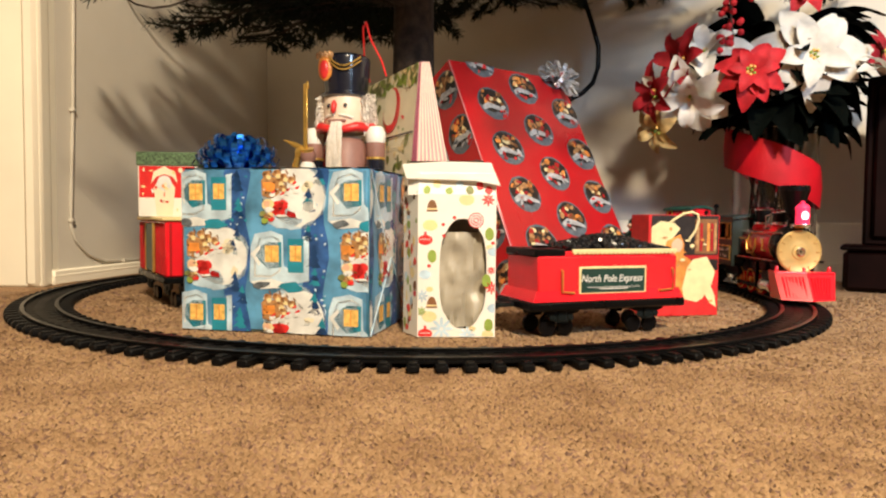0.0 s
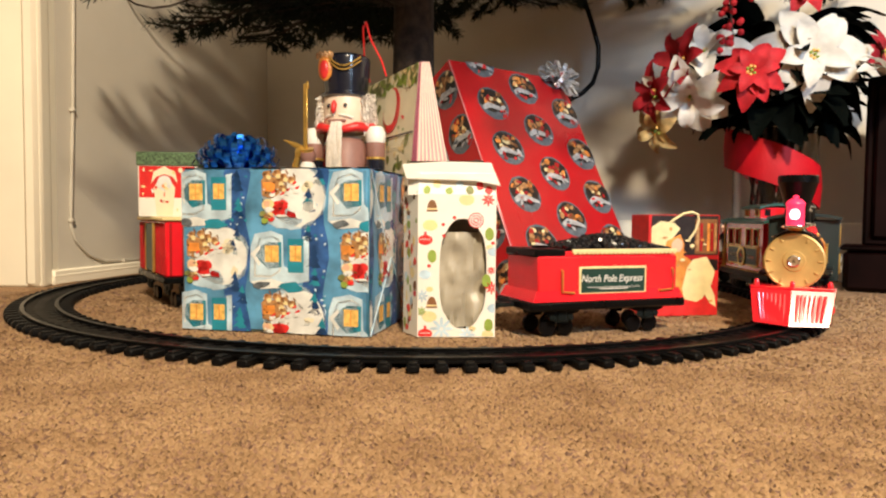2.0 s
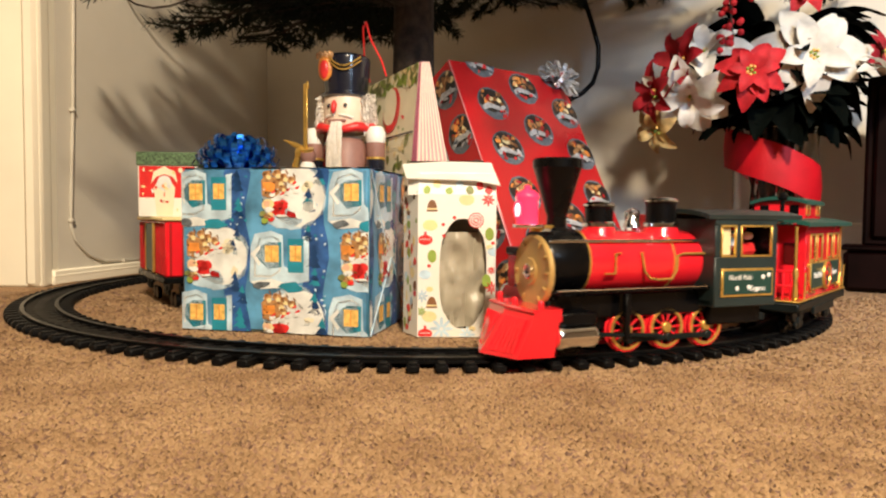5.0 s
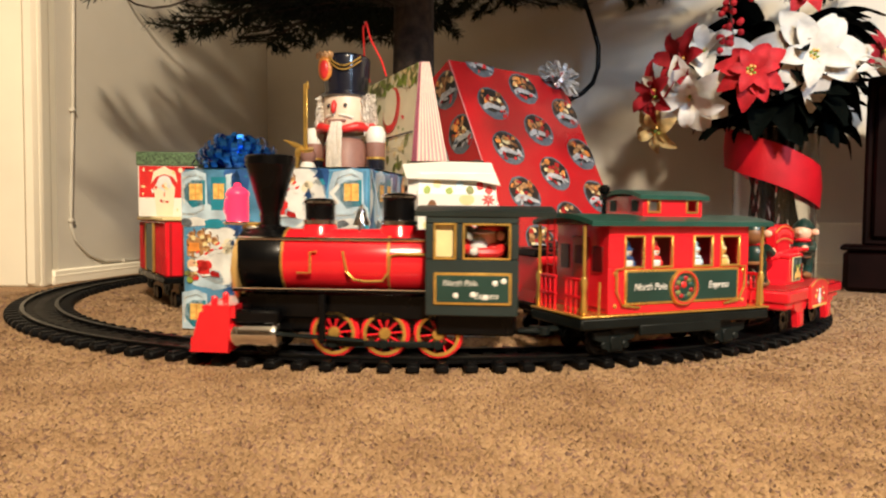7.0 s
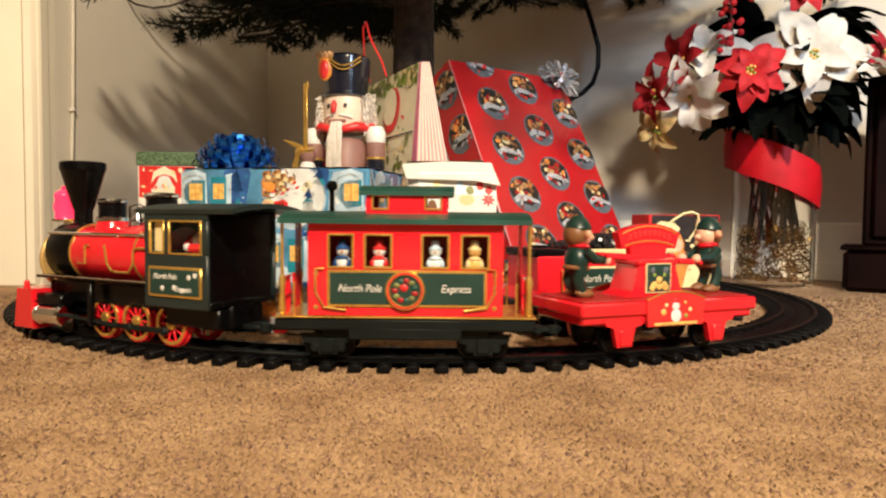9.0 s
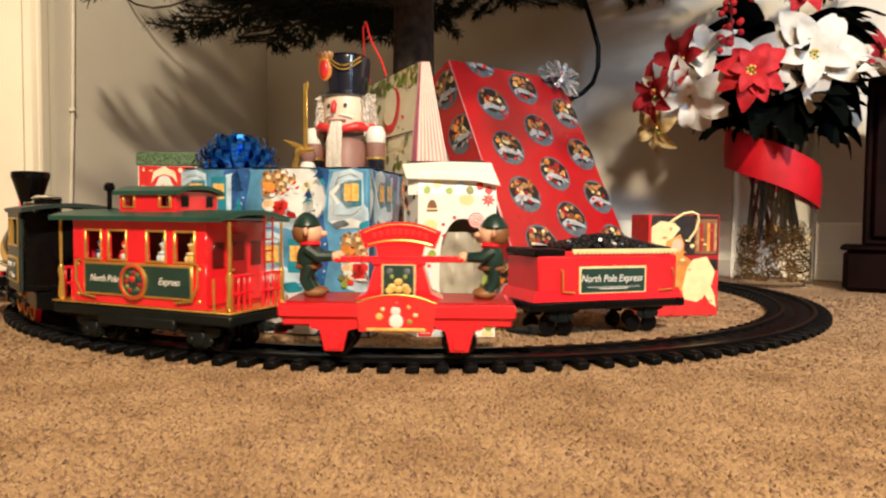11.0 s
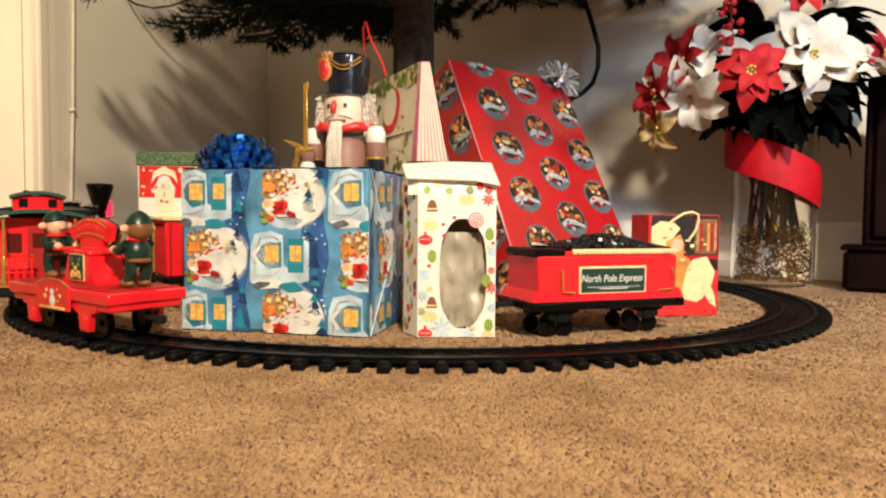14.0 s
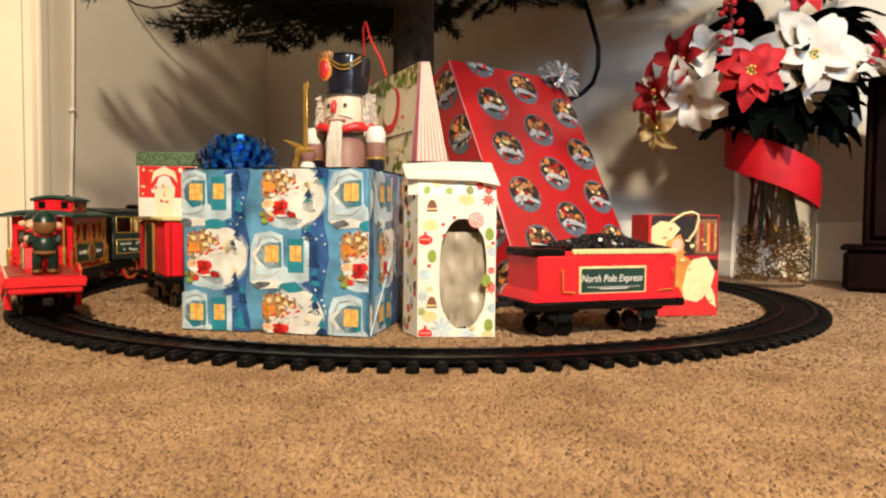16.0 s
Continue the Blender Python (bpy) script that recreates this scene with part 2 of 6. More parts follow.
# ---- the room ----
def build_room():
    s = Shape()
    step, x0, x1, y0, y1 = 0.0065, -1.0, 1.2, 0.18, 1.25
    nx, ny = int((x1 - x0) / step), int((y1 - y0) / step)
    xs, ys = np.linspace(x0, x1, nx + 1), np.linspace(y0, y1, ny + 1)
    verts = []
    for j, y in enumerate(ys):
        for i, x in enumerate(xs):
            edge = i in (0, nx) or j in (0, ny)
            z = 0 if edge else 0.0016 * noise.noise((x * 90, y * 90, 0.3)) + 0.0022 * noise.noise((x * 9, y * 9, 1.7)) - 0.0055
            verts.append((x, y, z))
    faces = [(j * (nx + 1) + i, j * (nx + 1) + i + 1, (j + 1) * (nx + 1) + i + 1, (j + 1) * (nx + 1) + i) for j in range(ny) for i in range(nx)]
    s.add(verts, faces, CARPET)
    a, bq = (-3.2, -3.2), (3.2, 3.2)
    s.add([(a[0], a[1], 0), (bq[0], a[1], 0), (bq[0], y0, 0), (a[0], y0, 0)], [(0, 1, 2, 3)], CARPET)
    s.add([(a[0], y1, 0), (bq[0], y1, 0), (bq[0], bq[1], 0), (a[0], bq[1], 0)], [(0, 1, 2, 3)], CARPET)
    s.add([(a[0], y0, 0), (x0, y0, 0), (x0, y1, 0), (a[0], y1, 0)], [(0, 1, 2, 3)], CARPET)
    s.add([(x1, y0, 0), (bq[0], y0, 0), (bq[0], y1, 0), (x1, y1, 0)], [(0, 1, 2, 3)], CARPET)
    tagged(s.make("floor", angle=180), "flecked tan cut-pile carpet on the floor", "carpet", kind="structure")

    def wall(name, p, q, label, t=0.1, paint=WALL):
        p, q = Vector((*p, 0)), Vector((*q, 0))
        d = (q - p).normalized()
        nrm = Vector((d.y, -d.x, 0))
        pts = [p, q, q - nrm * t, p - nrm * t]
        w = Shape().add([(v.x, v.y, -0.02) for v in pts] + [(v.x, v.y, 2.4) for v in pts],
                        [(0, 1, 5, 4), (1, 2, 6, 5), (2, 3, 7, 6), (3, 0, 4, 7), (4, 5, 6, 7), (3, 2, 1, 0)], paint)
        return tagged(w.make(name, flat=True), label, "wall", kind="structure")

    def board(name, p, q, h, label):
        p, q = Vector((*p, 0)), Vector((*q, 0))
        d = (q - p).normalized()
        ln = (q - p).length
        m = Matrix.Translation((p + q) / 2) @ Matrix.Rotation(math.atan2(d.y, d.x), 4, "Z")
        w = Shape().box((0, -0.006, h / 2), (ln, 0.012, h), TRIM, 0.003, m)
        if h > 0.1:
            w.box((0, -0.0095, 0.0225), (ln, 0.008, 0.043), TRIM, 0.002, m)
            w.box((0, -0.0075, h - 0.008), (ln, 0.010, 0.012), TRIM, 0.004, m)
        else:
            w.box((0, -0.009, h - 0.012), (ln, 0.008, 0.006), TRIM, 0.002, m)
        return tagged(w.make(name), label, "baseboard", kind="structure")

    cl, rr = (-0.60, 2.3205), (-0.757, 1.30)
    wall("wall_north", cl, (2.2, 0.9), "beige painted plaster wall behind the tree")
    wall("wall_west", rr, cl, "beige painted plaster wall beside the door casing")
    wall("wall_west_far", (-3.2, 1.30), (-0.80, 1.30), "beige painted plaster wall holding the door casing")
    wall("wall_back", (3.2, -3.1), (-3.2, -3.1), "unseen plain wall behind the camera, darkened to cut bounce light", paint=DIM)
    wall("wall_left_end", (-3.1, -3.2), (-3.1, 1.4), "unseen plain side wall, darkened to cut bounce light", paint=DIM)
    wall("wall_right_end", (2.6, 1.4), (2.6, -3.2), "unseen plain side wall, darkened to cut bounce light", paint=DIM)
    board("baseboard_north", cl, (2.2, 0.9), 0.135, "tall cream painted baseboard with a groove")
    board("baseboard_west", rr, cl, 0.03, "low cream painted baseboard strip")
    c = Shape().box((-0.3, -0.3, 2.45), (6.2, 6.2, 0.1), CEILING)
    tagged(c.make("ceiling"), "unseen plain ceiling, dulled to cut bounce light", "ceiling", kind="structure")
    d = Shape().box((-0.885, 1.287, 1.05), (0.27, 0.03, 2.1), TRIM, 0.004)
    d.box((-0.77, 1.280, 1.05), (0.03, 0.03, 2.1), TRIM, 0.008)
    d.box((-0.757, 1.335, 1.05), (0.008, 0.062, 2.1), TRIM, 0.003)
    tagged(d.make("door_casing"), "cream gloss painted wooden door casing", "door casing", kind="structure")


build_room()


def pile_material():
    m = bpy.data.materials.new("carpet_tufts")
    m.use_nodes = True
    t = m.node_tree
    b = t.nodes["Principled BSDF"]
    b.inputs["Roughness"].default_value, b.inputs["Specular IOR Level"].default_value = 0.95, 0.1
    g = t.nodes.new("ShaderNodeNewGeometry")
    ramp = t.nodes.new("ShaderNodeValToRGB")
    ramp.color_ramp.interpolation = "CONSTANT"
    cols = ((0.0, (0.198, 0.122, 0.095)), (0.05, (0.315, 0.194, 0.135)), (0.18, (0.387, 0.250, 0.140)), (0.50, (0.419, 0.274, 0.153)), (0.80, (0.450, 0.302, 0.176)))
    el = ramp.color_ramp.elements
    el[0].position, el[0].color = cols[0][0], (*cols[0][1], 1)
    el[1].position, el[1].color = cols[1][0], (*cols[1][1], 1)
    for p, c in cols[2:]:
        el.new(p).color = (*c, 1)
    t.links.new(g.outputs["Random Per Island"], ramp.inputs[0])
    tc = t.nodes.new("ShaderNodeTexCoord")
    n = t.nodes.new("ShaderNodeTexNoise")
    n.inputs["Scale"].default_value, n.inputs["Detail"].default_value = 14, 4
    t.links.new(tc.outputs["Object"], n.inputs["Vector"])
    r2 = t.nodes.new("ShaderNodeValToRGB")
    r2.color_ramp.elements[0].position, r2.color_ramp.elements[0].color = 0.32, (0.72, 0.68, 0.66, 1)
    r2.color_ramp.elements[1].position, r2.color_ramp.elements[1].color = 0.62, (1, 1, 1, 1)
    t.links.new(n.outputs["Fac"], r2.inputs[0])
    mix = t.nodes.new("ShaderNodeMix")
    mix.data_type, mix.blend_type = "RGBA", "MULTIPLY"
    mix.inputs[0].default_value = 1
    t.links.new(ramp.outputs[0], mix.inputs[6])
    t.links.new(r2.outputs[0], mix.inputs[7])
    t.links.new(mix.outputs[2], b.inputs["Base Color"])
    return m


def build_pile():
    """Short tufts of the carpet, thick near the front and thinner behind."""
    rng = np.random.default_rng(5)
    xs, ys, ws = [], [], []
    for y0, y1, gap, w in ((0.28, 0.62, 0.0021, 0.0032), (0.62, 0.95, 0.0030, 0.0045), (0.95, 1.75, 0.0048, 0.0070)):
        n = int(1.5 * y1 * (y1 - y0) / gap ** 2)
        y = rng.uniform(y0, y1, n)
        x = rng.uniform(-0.75 * y1, 0.75 * y1, n)
        k = np.abs(x) < 0.70 * y + 0.02
        k &= (x > -0.74) & (x < 0.95) & (y < 1.62 - 0.5 * (x - 0.75))
        xs.append(x[k]), ys.append(y[k]), ws.append(np.full(k.sum(), w))
    x, y, w = np.concatenate(xs), np.concatenate(ys), np.concatenate(ws)
    n = len(x)
    v = np.zeros((n, 4, 3))
    a0 = rng.uniform(0, 6.283, n)
    for i in range(3):
        a = a0 + i * 2.094
        v[:, i, 0], v[:, i, 1], v[:, i, 2] = x + w * np.cos(a), y + w * np.sin(a), -0.003
    h = rng.uniform(0.5, 1.2, n) * w * 0.30
    v[:, 3, 0], v[:, 3, 1], v[:, 3, 2] = x + rng.normal(0, 0.45, n) * w, y + rng.normal(0, 0.45, n) * w, h - 0.0012
    tri = np.array([[0, 1, 3], [1, 2, 3], [2, 0, 3]])
    f = (np.arange(n)[:, None, None] * 4 + tri[None]).reshape(-1)
    me = bpy.data.meshes.new("carpet_pile")
    me.vertices.add(n * 4)
    me.vertices.foreach_set("co", v.reshape(-1))
    me.loops.add(n * 9)
    me.loops.foreach_set("vertex_index", f.astype(np.int32))
    me.polygons.add(n * 3)
    me.polygons.foreach_set("loop_start", np.arange(0, n * 9, 3, dtype=np.int32))
    me.update(calc_edges=True)
    me.materials.append(pile_material())
    me.shade_smooth()
    tagged(new("carpet_pile", me), "short flecked tan carpet pile covering the floor", "carpet", kind="stuff")


build_pile()


# ---- track ----
def ring(s, r0, r1, z0, z1, a0, a1, n, material):
    vs, fs = [], []
    for i in range(n + 1):
        a = a0 + (a1 - a0) * i / n
        for r, z in ((r0, z0), (r1, z0), (r1, z1), (r0, z1)):
            vs.append((r * math.sin(a), -r * math.cos(a), z))
    for i in range(n):
        for j in range(4):
            k = (j + 1) % 4
            fs.append((i * 4 + j, i * 4 + k, i * 4 + 4 + k, i * 4 + 4 + j))
    fs += [(0, 1, 2, 3), (4 * n + 3, 4 * n + 2, 4 * n + 1, 4 * n)]
    return s.add(vs, fs, material)


def build_track():
    sections, ties = 12, 13
    step = 2 * math.pi / sections
    first = thing("track_section", pose(CX, CY, 0, 0, 0, 11), "curved black plastic toy train track section on the carpet", "toy track", "track sections of the loop")
    for r in (RC - GAUGE / 2, RC + GAUGE / 2):
        s = Shape()
        ring(s, r - 0.0035, r + 0.0035, 0.0055, 0.0075, 0.0004, step - 0.0004, 12, TRACK)
        ring(s, r - 0.0012, r + 0.0012, 0.007, 0.0095, 0.0004, step - 0.0004, 12, TRACK)
        ring(s, r - 0.0024, r + 0.0024, 0.009, RAIL_TOP + SINK, 0.0004, step - 0.0004, 12, RAILM)
        s.make("rail", first, "worn dark plastic rail")
    w = Shape()
    ring(w, RC - 0.0155, RC + 0.0155, 0.0025, 0.0062, 0.001, step - 0.001, 12, TRACK)
    ring(w, RC - 0.006, RC + 0.006, 0.0062, 0.0072, 0.001, step - 0.001, 12, TRACK)
    w.make("centre_web", first)
    tie = Shape().box((0, 0, 0.0036), (0.0120, 0.084, 0.0072), TRACK, 0.0015)
    tie.box((0, 0.033, 0.0078), (0.008, 0.014, 0.002), TRACK, 0.0006)
    tie.box((0, -0.033, 0.0078), (0.008, 0.014, 0.002), TRACK, 0.0006)
    mesh = None
    for i in range(ties):
        a = step * (i + 0.5) / ties
        if mesh is None:
            ob = tie.make("tie", first)
            mesh = ob.data
        else:
            ob = new("tie", mesh)
            ob.parent = first
        ob.matrix_local = Matrix.Rotation(a, 4, "Z") @ pose(0, -RC, 0)
    for i in range(1, sections):
        copy_thing(first, pose(CX, CY, 0, 0, 0, 11 + 30 * i))


build_track()
# ---- the train ----
def train_pose(deg, z=0.0):
    a = radians(deg)
    return pose(CX + RC * math.sin(a), CY - RC * math.cos(a), z, 0, 0, 180 + deg)


TURNING, PUMPING = [], []


def arc(cx, cz, r, a0, a1, n):
    return [(cx + r * math.cos(radians(a0 + (a1 - a0) * i / n)), cz + r * math.sin(radians(a0 + (a1 - a0) * i / n))) for i in range(n + 1)]


def wheel(parent, x, y, r, big=True):
    """One wheel with its hub on the line of the axle; y gives the side."""
    side = 1 if y > 0 else -1
    s = Shape()
    n = 28
    s.lathe([(r * 0.80, -0.003), (r + 0.0015, -0.003), (r + 0.0015, -0.0015), (r, -0.001), (r, 0.003), (r * 0.80, 0.003)], BLACK if not big else RED, axis="y", n=n, hoop=True)
    w = s.make("wheel", parent, "" if not big else "red spoked driving wheel")
    w.matrix_local = pose(x, y, RAIL_TOP + r)
    if big:
        t = Shape()
        for i in range(10):
            a = 36 * i
            t.box((0, side * 0.0015, r * 0.48), (0.0018, 0.002, r * 0.68), RED, 0.0004, pose(0, 0, 0, 0, a, 0))
        t.make("spokes", w)
        Shape().lathe([(r * 0.78, -0.0006), (r * 0.92, -0.0006), (r * 0.92, 0.0006), (r * 0.78, 0.0006)], GOLD, (0, side * 0.0034, 0), "y", n, hoop=True).make("rim_line", w, "thin gold line on the rim")
        Shape().cyl((0, side * 0.002, 0), r * 0.26, 0.006, GOLD, "y", 16).make("hub", w, "gold hub")
    else:
        Shape().cyl((0, side * 0.001, 0), r * 0.78, 0.003, BLACK, "y", 20).make("disc", w)
        Shape().cyl((0, side * 0.003, 0), r * 0.25, 0.003, GREY, "y", 12).make("hub", w)
    TURNING.append((w, r, x, y))
    return w


def sign_panel(parent, x0, x1, z0, z1, y, words, board, label, size, edge=GOLD):
    """A name board on the side of a car, facing outwards."""
    side = 1 if y > 0 else -1
    s = Shape().box(((x0 + x1) / 2, y, (z0 + z1) / 2), (x1 - x0, 0.002, z1 - z0), edge, 0.0008)
    p = s.make("name_board", parent, label)
    q = Shape().box(((x0 + x1) / 2, y + side * 0.0011, (z0 + z1) / 2), (x1 - x0 - 0.005, 0.001, z1 - z0 - 0.005), board, 0.0004)
    q.make("board_face", p)
    for text, dx, dz, sc in words:
        m = pose((x0 + x1) / 2 + (-side) * dx, y + side * 0.0018, (z0 + z1) / 2 + dz, 90, 0, 180 if side > 0 else 0)
        lettering(text, size * sc, WHITE, p, m, shear=0.25, squeeze=0.86)
    return p


def figure(s, m, coat, hat, face, h=0.03, trousers=None):
    """A small moulded toy figure, standing at the origin of m."""
    k = h / 0.07
    mm = m @ Matrix.Diagonal((k, k, k, 1))
    tr = trousers or coat
    for e in (-1, 1):
        s.tube([(0.004, e * 0.008, 0.004), (-0.002, e * 0.008, 0.016), (0.0, e * 0.007, 0.028)], [0.0052, 0.0055, 0.0065], tr, 8, mm)
        s.ball((0.006, e * 0.008, 0.0042), (0.0105, 0.006, 0.0048), BROWN, 10, 6, mm)
        s.tube([(0.0, e * 0.012, 0.043), (0.010, e * 0.014, 0.036), (0.022, e * 0.010, 0.036)], [0.0048, 0.0046, 0.0040], coat, 8, mm)
        s.ball((0.025, e * 0.010, 0.036), (0.005, 0.0045, 0.0045), face, 8, 6, mm)
        s.ball((0.0, e * 0.0135, 0.058), (0.002, 0.005, 0.004), face, 8, 5, mm)
    s.ball((0.0, 0, 0.034), (0.0115, 0.013, 0.015), coat, 14, 8, mm)
    s.cyl((0.0, 0, 0.027), 0.0125, 0.004, BROWN, m=mm, n=14)
    s.ball((0.001, 0, 0.047), (0.010, 0.011, 0.004), RED, 12, 6, mm)
    s.ball((0.002, 0, 0.057), (0.0105, 0.0105, 0.0105), face, 14, 9, mm)
    s.ball((0.0125, 0, 0.056), (0.004, 0.003, 0.003), face, 8, 5, mm)
    s.ball((-0.0042, 0, 0.0575), (0.0112, 0.0122, 0.0118), BROWN, 12, 8, mm)
    s.lathe([(0.0118, 0.060), (0.0125, 0.062), (0.011, 0.066), (0.007, 0.071), (0.002, 0.074)], hat, n=14, m=mm @ pose(0.0015, 0, 0.0015, 0, -3, 0))


def coupler(parent, x, sgn):
    s = Shape().box((x, 0, 0.037), (0.022, 0.010, 0.005), GREY, 0.0015)
    s.cyl((x + sgn * 0.014, 0, 0.037), 0.006, 0.008, GREY, n=14)
    s.make("coupler", parent)


def truck(parent, x, w, material=GREY):
    """A bogie with a pair of side frames and two axles' worth of wheels."""
    for e in (-1, 1):
        s = Shape().prism([(-0.025, 0.037), (-0.023, 0.030), (-0.011, 0.026), (-0.008, 0.018), (0.008, 0.018), (0.011, 0.026), (0.023, 0.030), (0.025, 0.037)], 0.004, material, pose(x, e * w, 0))
        s.box((x, e * (w + 0.002), 0.026), (0.012, 0.004, 0.013), material, 0.001)
        s.cyl((x - 0.012, e * (w + 0.002), 0.024), 0.004, 0.003, material, "y", 12)
        s.cyl((x + 0.012, e * (w + 0.002), 0.024), 0.004, 0.003, material, "y", 12)
        s.make("side_frame", parent)


def build_locomotive():
    t = thing("locomotive", train_pose(77), "red and black plastic toy steam locomotive with dark green cab", "toy locomotive")
    cz = 0.101
    Shape().lathe([(0.029, -0.06), (0.030, -0.058), (0.030, 0.076), (0.0295, 0.078)], RED, (0, 0, cz), "x", 36).make("boiler", t, "shiny red boiler")
    Shape().lathe([(0.0305, 0.078), (0.0315, 0.080), (0.0315, 0.116), (0.030, 0.119)], BLACK, (0, 0, cz), "x", 36).make("smokebox", t, "black smokebox")
    dz = 0.0925
    face = Shape().lathe([(0.0335, 0.117), (0.0348, 0.1185), (0.0345, 0.1215), (0.0325, 0.1228), (0.0315, 0.1222), (0.013, 0.1240), (0.012, 0.1252), (0.004, 0.1256)], BRASS, (0, 0, dz), "x", 40)
    face = face.make("smokebox_door", t, "matt gold round smokebox door")
    badge = Shape().lathe([(0.0072, 0.1245), (0.0072, 0.1275), (0.0060, 0.1283), (0.0055, 0.1272)], CHROME, (0, 0, dz), "x", 20)
    badge = badge.make("badge", face, "chrome round badge")
    lettering("6", 0.0085, BLACK, badge, pose(0.1276, 0, dz, 90, 0, 90), 0.0004)
    for a in range(-60, 241, 30):
        if a != 90:
            Shape().box((0.1232, 0, 0.0285), (0.0018, 0.0022, 0.0055), BRASS, 0.0005, pose(0, 0, dz, a + 90, 0, 0)).make("hinge_bar", face)
    for x in (0.077, -0.021):
        Shape().lathe([(0.0302, x - 0.0012), (0.0308, x - 0.001), (0.0308, x + 0.001), (0.0302, x + 0.0012)], GOLD, (0, 0, cz), "x", 36).make("boiler_band", t, "gold boiler band")
    for e in (-1, 1):
        Shape().tube([(0.118, e * 0.0255, cz + 0.0205), (-0.057, e * 0.0255, cz + 0.0205)], 0.0016, CHROME).make("handrail", t, "thin bright handrail")
        y = e * 0.0315
        Shape().tube([(0.020, y, cz + 0.010), (0.0165, y, cz - 0.008), (0.010, y * 1.01, cz - 0.0155), (0.0, y * 1.01, cz - 0.017), (-0.016, y * 1.01, cz - 0.0165), (-0.022, y, cz - 0.008), (-0.023, y, cz + 0.006), (-0.03, y, cz + 0.008), (-0.056, y, cz + 0.008)], 0.0013, GOLD).make("pipe", t, "gold pipe along the boiler")
        Shape().tube([(0.062, y, cz - 0.010), (0.050, y, cz - 0.010), (0.050, y, cz + 0.009), (0.044, y, cz + 0.009)], 0.0012, GOLD).make("pipe", t, "gold pipe along the boiler")
        rb = Shape().box((0.03, e * 0.033, 0.0755), (0.178, 0.014, 0.003), BLACK, 0.0008).make("running_board", t)
        Shape().box((0.03, e * 0.0402, 0.0772), (0.176, 0.0012, 0.0012), CHROME, 0.0003).make("edge_line", rb, "thin bright edge line")
        c = Shape().lathe([(0.010, 0.077), (0.0115, 0.079), (0.0115, 0.081), (0.0105, 0.082), (0.0105, 0.112), (0.0115, 0.113), (0.0115, 0.116), (0.010, 0.118)], CHROME, (0, e * 0.036, 0.035), "x", 24)
        c = c.make("cylinder", t, "bright chrome cylinder")
        Shape().cyl((0.119, e * 0.036, 0.035), 0.0095, 0.004, RED, "x", 20).make("cylinder_cap", c, "red cylinder cap")
        Shape().box((0.097, e * 0.034, 0.0515), (0.042, 0.016, 0.012), BLACK, 0.002).make("valve_chest", t)
    st = Shape().lathe([(0.013, 0.126), (0.0125, 0.131), (0.0095, 0.134), (0.0095, 0.146), (0.011, 0.149), (0.0225, 0.189), (0.0235, 0.190), (0.0235, 0.1975), (0.022, 0.199), (0.019, 0.1985), (0.017, 0.186)], BLACK, (0.096, 0, 0), n=28)
    st.make("smokestack", t, "black flared smokestack")
    for x, r, top in ((0.048, 0.0150, 0.1585), (-0.027, 0.0165, 0.164)):
        d = Shape().lathe([(r * 1.25, 0.124), (r * 1.12, 0.131), (r, 0.135), (r, 0.136)], RED, (x, 0, 0), n=24).make("dome", t, "red base, smoky top")
        Shape().lathe([(r * 1.08, 0.135), (r * 1.08, 0.1385), (r, 0.1395)], CHROME, (x, 0, 0), n=24).make("dome_ring", d, "chrome ring")
        Shape().lathe([(r * 0.92, 0.139), (r * 0.92, top - 0.006), (r * 0.98, top - 0.005), (r * 0.98, top - 0.003)], BLACK, (x, 0, 0), n=24).make("dome_wall", d, "glossy black dome wall")
        Shape().lathe([(r * 1.05, top - 0.004), (r * 1.05, top - 0.002), (r * 0.85, top), (r * 0.3, top + 0.001)], CHROME, (x, 0, 0), n=24).make("dome_top", d, "chrome dome top")
    b = Shape().lathe([(0.0085, 0.134), (0.008, 0.137), (0.0058, 0.142), (0.0045, 0.148), (0.002, 0.150)], CHROME, (0.0085, 0, 0), n=20)
    for e in (-1, 1):
        b.tube([(0.0085, e * 0.010, 0.128), (0.0085, e * 0.010, 0.150), (0.0085, 0, 0.153)], 0.0013, CHROME)
    b.make("bell", t, "chrome bell on a stirrup")
    br = Shape().box((0.118, 0, 0.1345), (0.026, 0.020, 0.003), GOLD, 0.0008)
    br.lathe([(0.012, 0.130), (0.009, 0.134)], CHROME, (0.112, 0, 0), n=16)
    br.make("lamp_bracket", t, "gold lamp bracket")
    hl = Shape().lathe([(0.0098, 0.1365), (0.0102, 0.1375), (0.0100, 0.1600), (0.0107, 0.1610), (0.0107, 0.1635), (0.0095, 0.1655), (0.0060, 0.1685), (0.0032, 0.1690), (0.0032, 0.1725), (0.0015, 0.1735)], LAMPR, (0.128, 0, 0), n=24)
    hl = hl.make("headlamp", t, "glowing red headlamp housing")
    Shape().lathe([(0.0058, 0.0), (0.0070, 0.0008), (0.0070, 0.0022), (0.0058, 0.0026)], LAMPR, m=pose(0.1362, 0, 0.150) @ Matrix.Diagonal((1, 1, 1.25, 1)) @ pose(0, 0, 0, 0, 90, 0), n=24, hoop=True).make("lens_rim", hl)
    Shape().ball((0.1370, 0, 0.150), (0.0020, 0.0058, 0.0072), LAMPW, 14, 8).make("bulb", hl, "glowing white bulb")
    Shape().lathe([(0.0150, 0.1335), (0.0155, 0.1350), (0.0150, 0.1365)], CHROME, (0.126, 0, 0), n=24).make("lamp_tray", t, "chrome lamp tray")
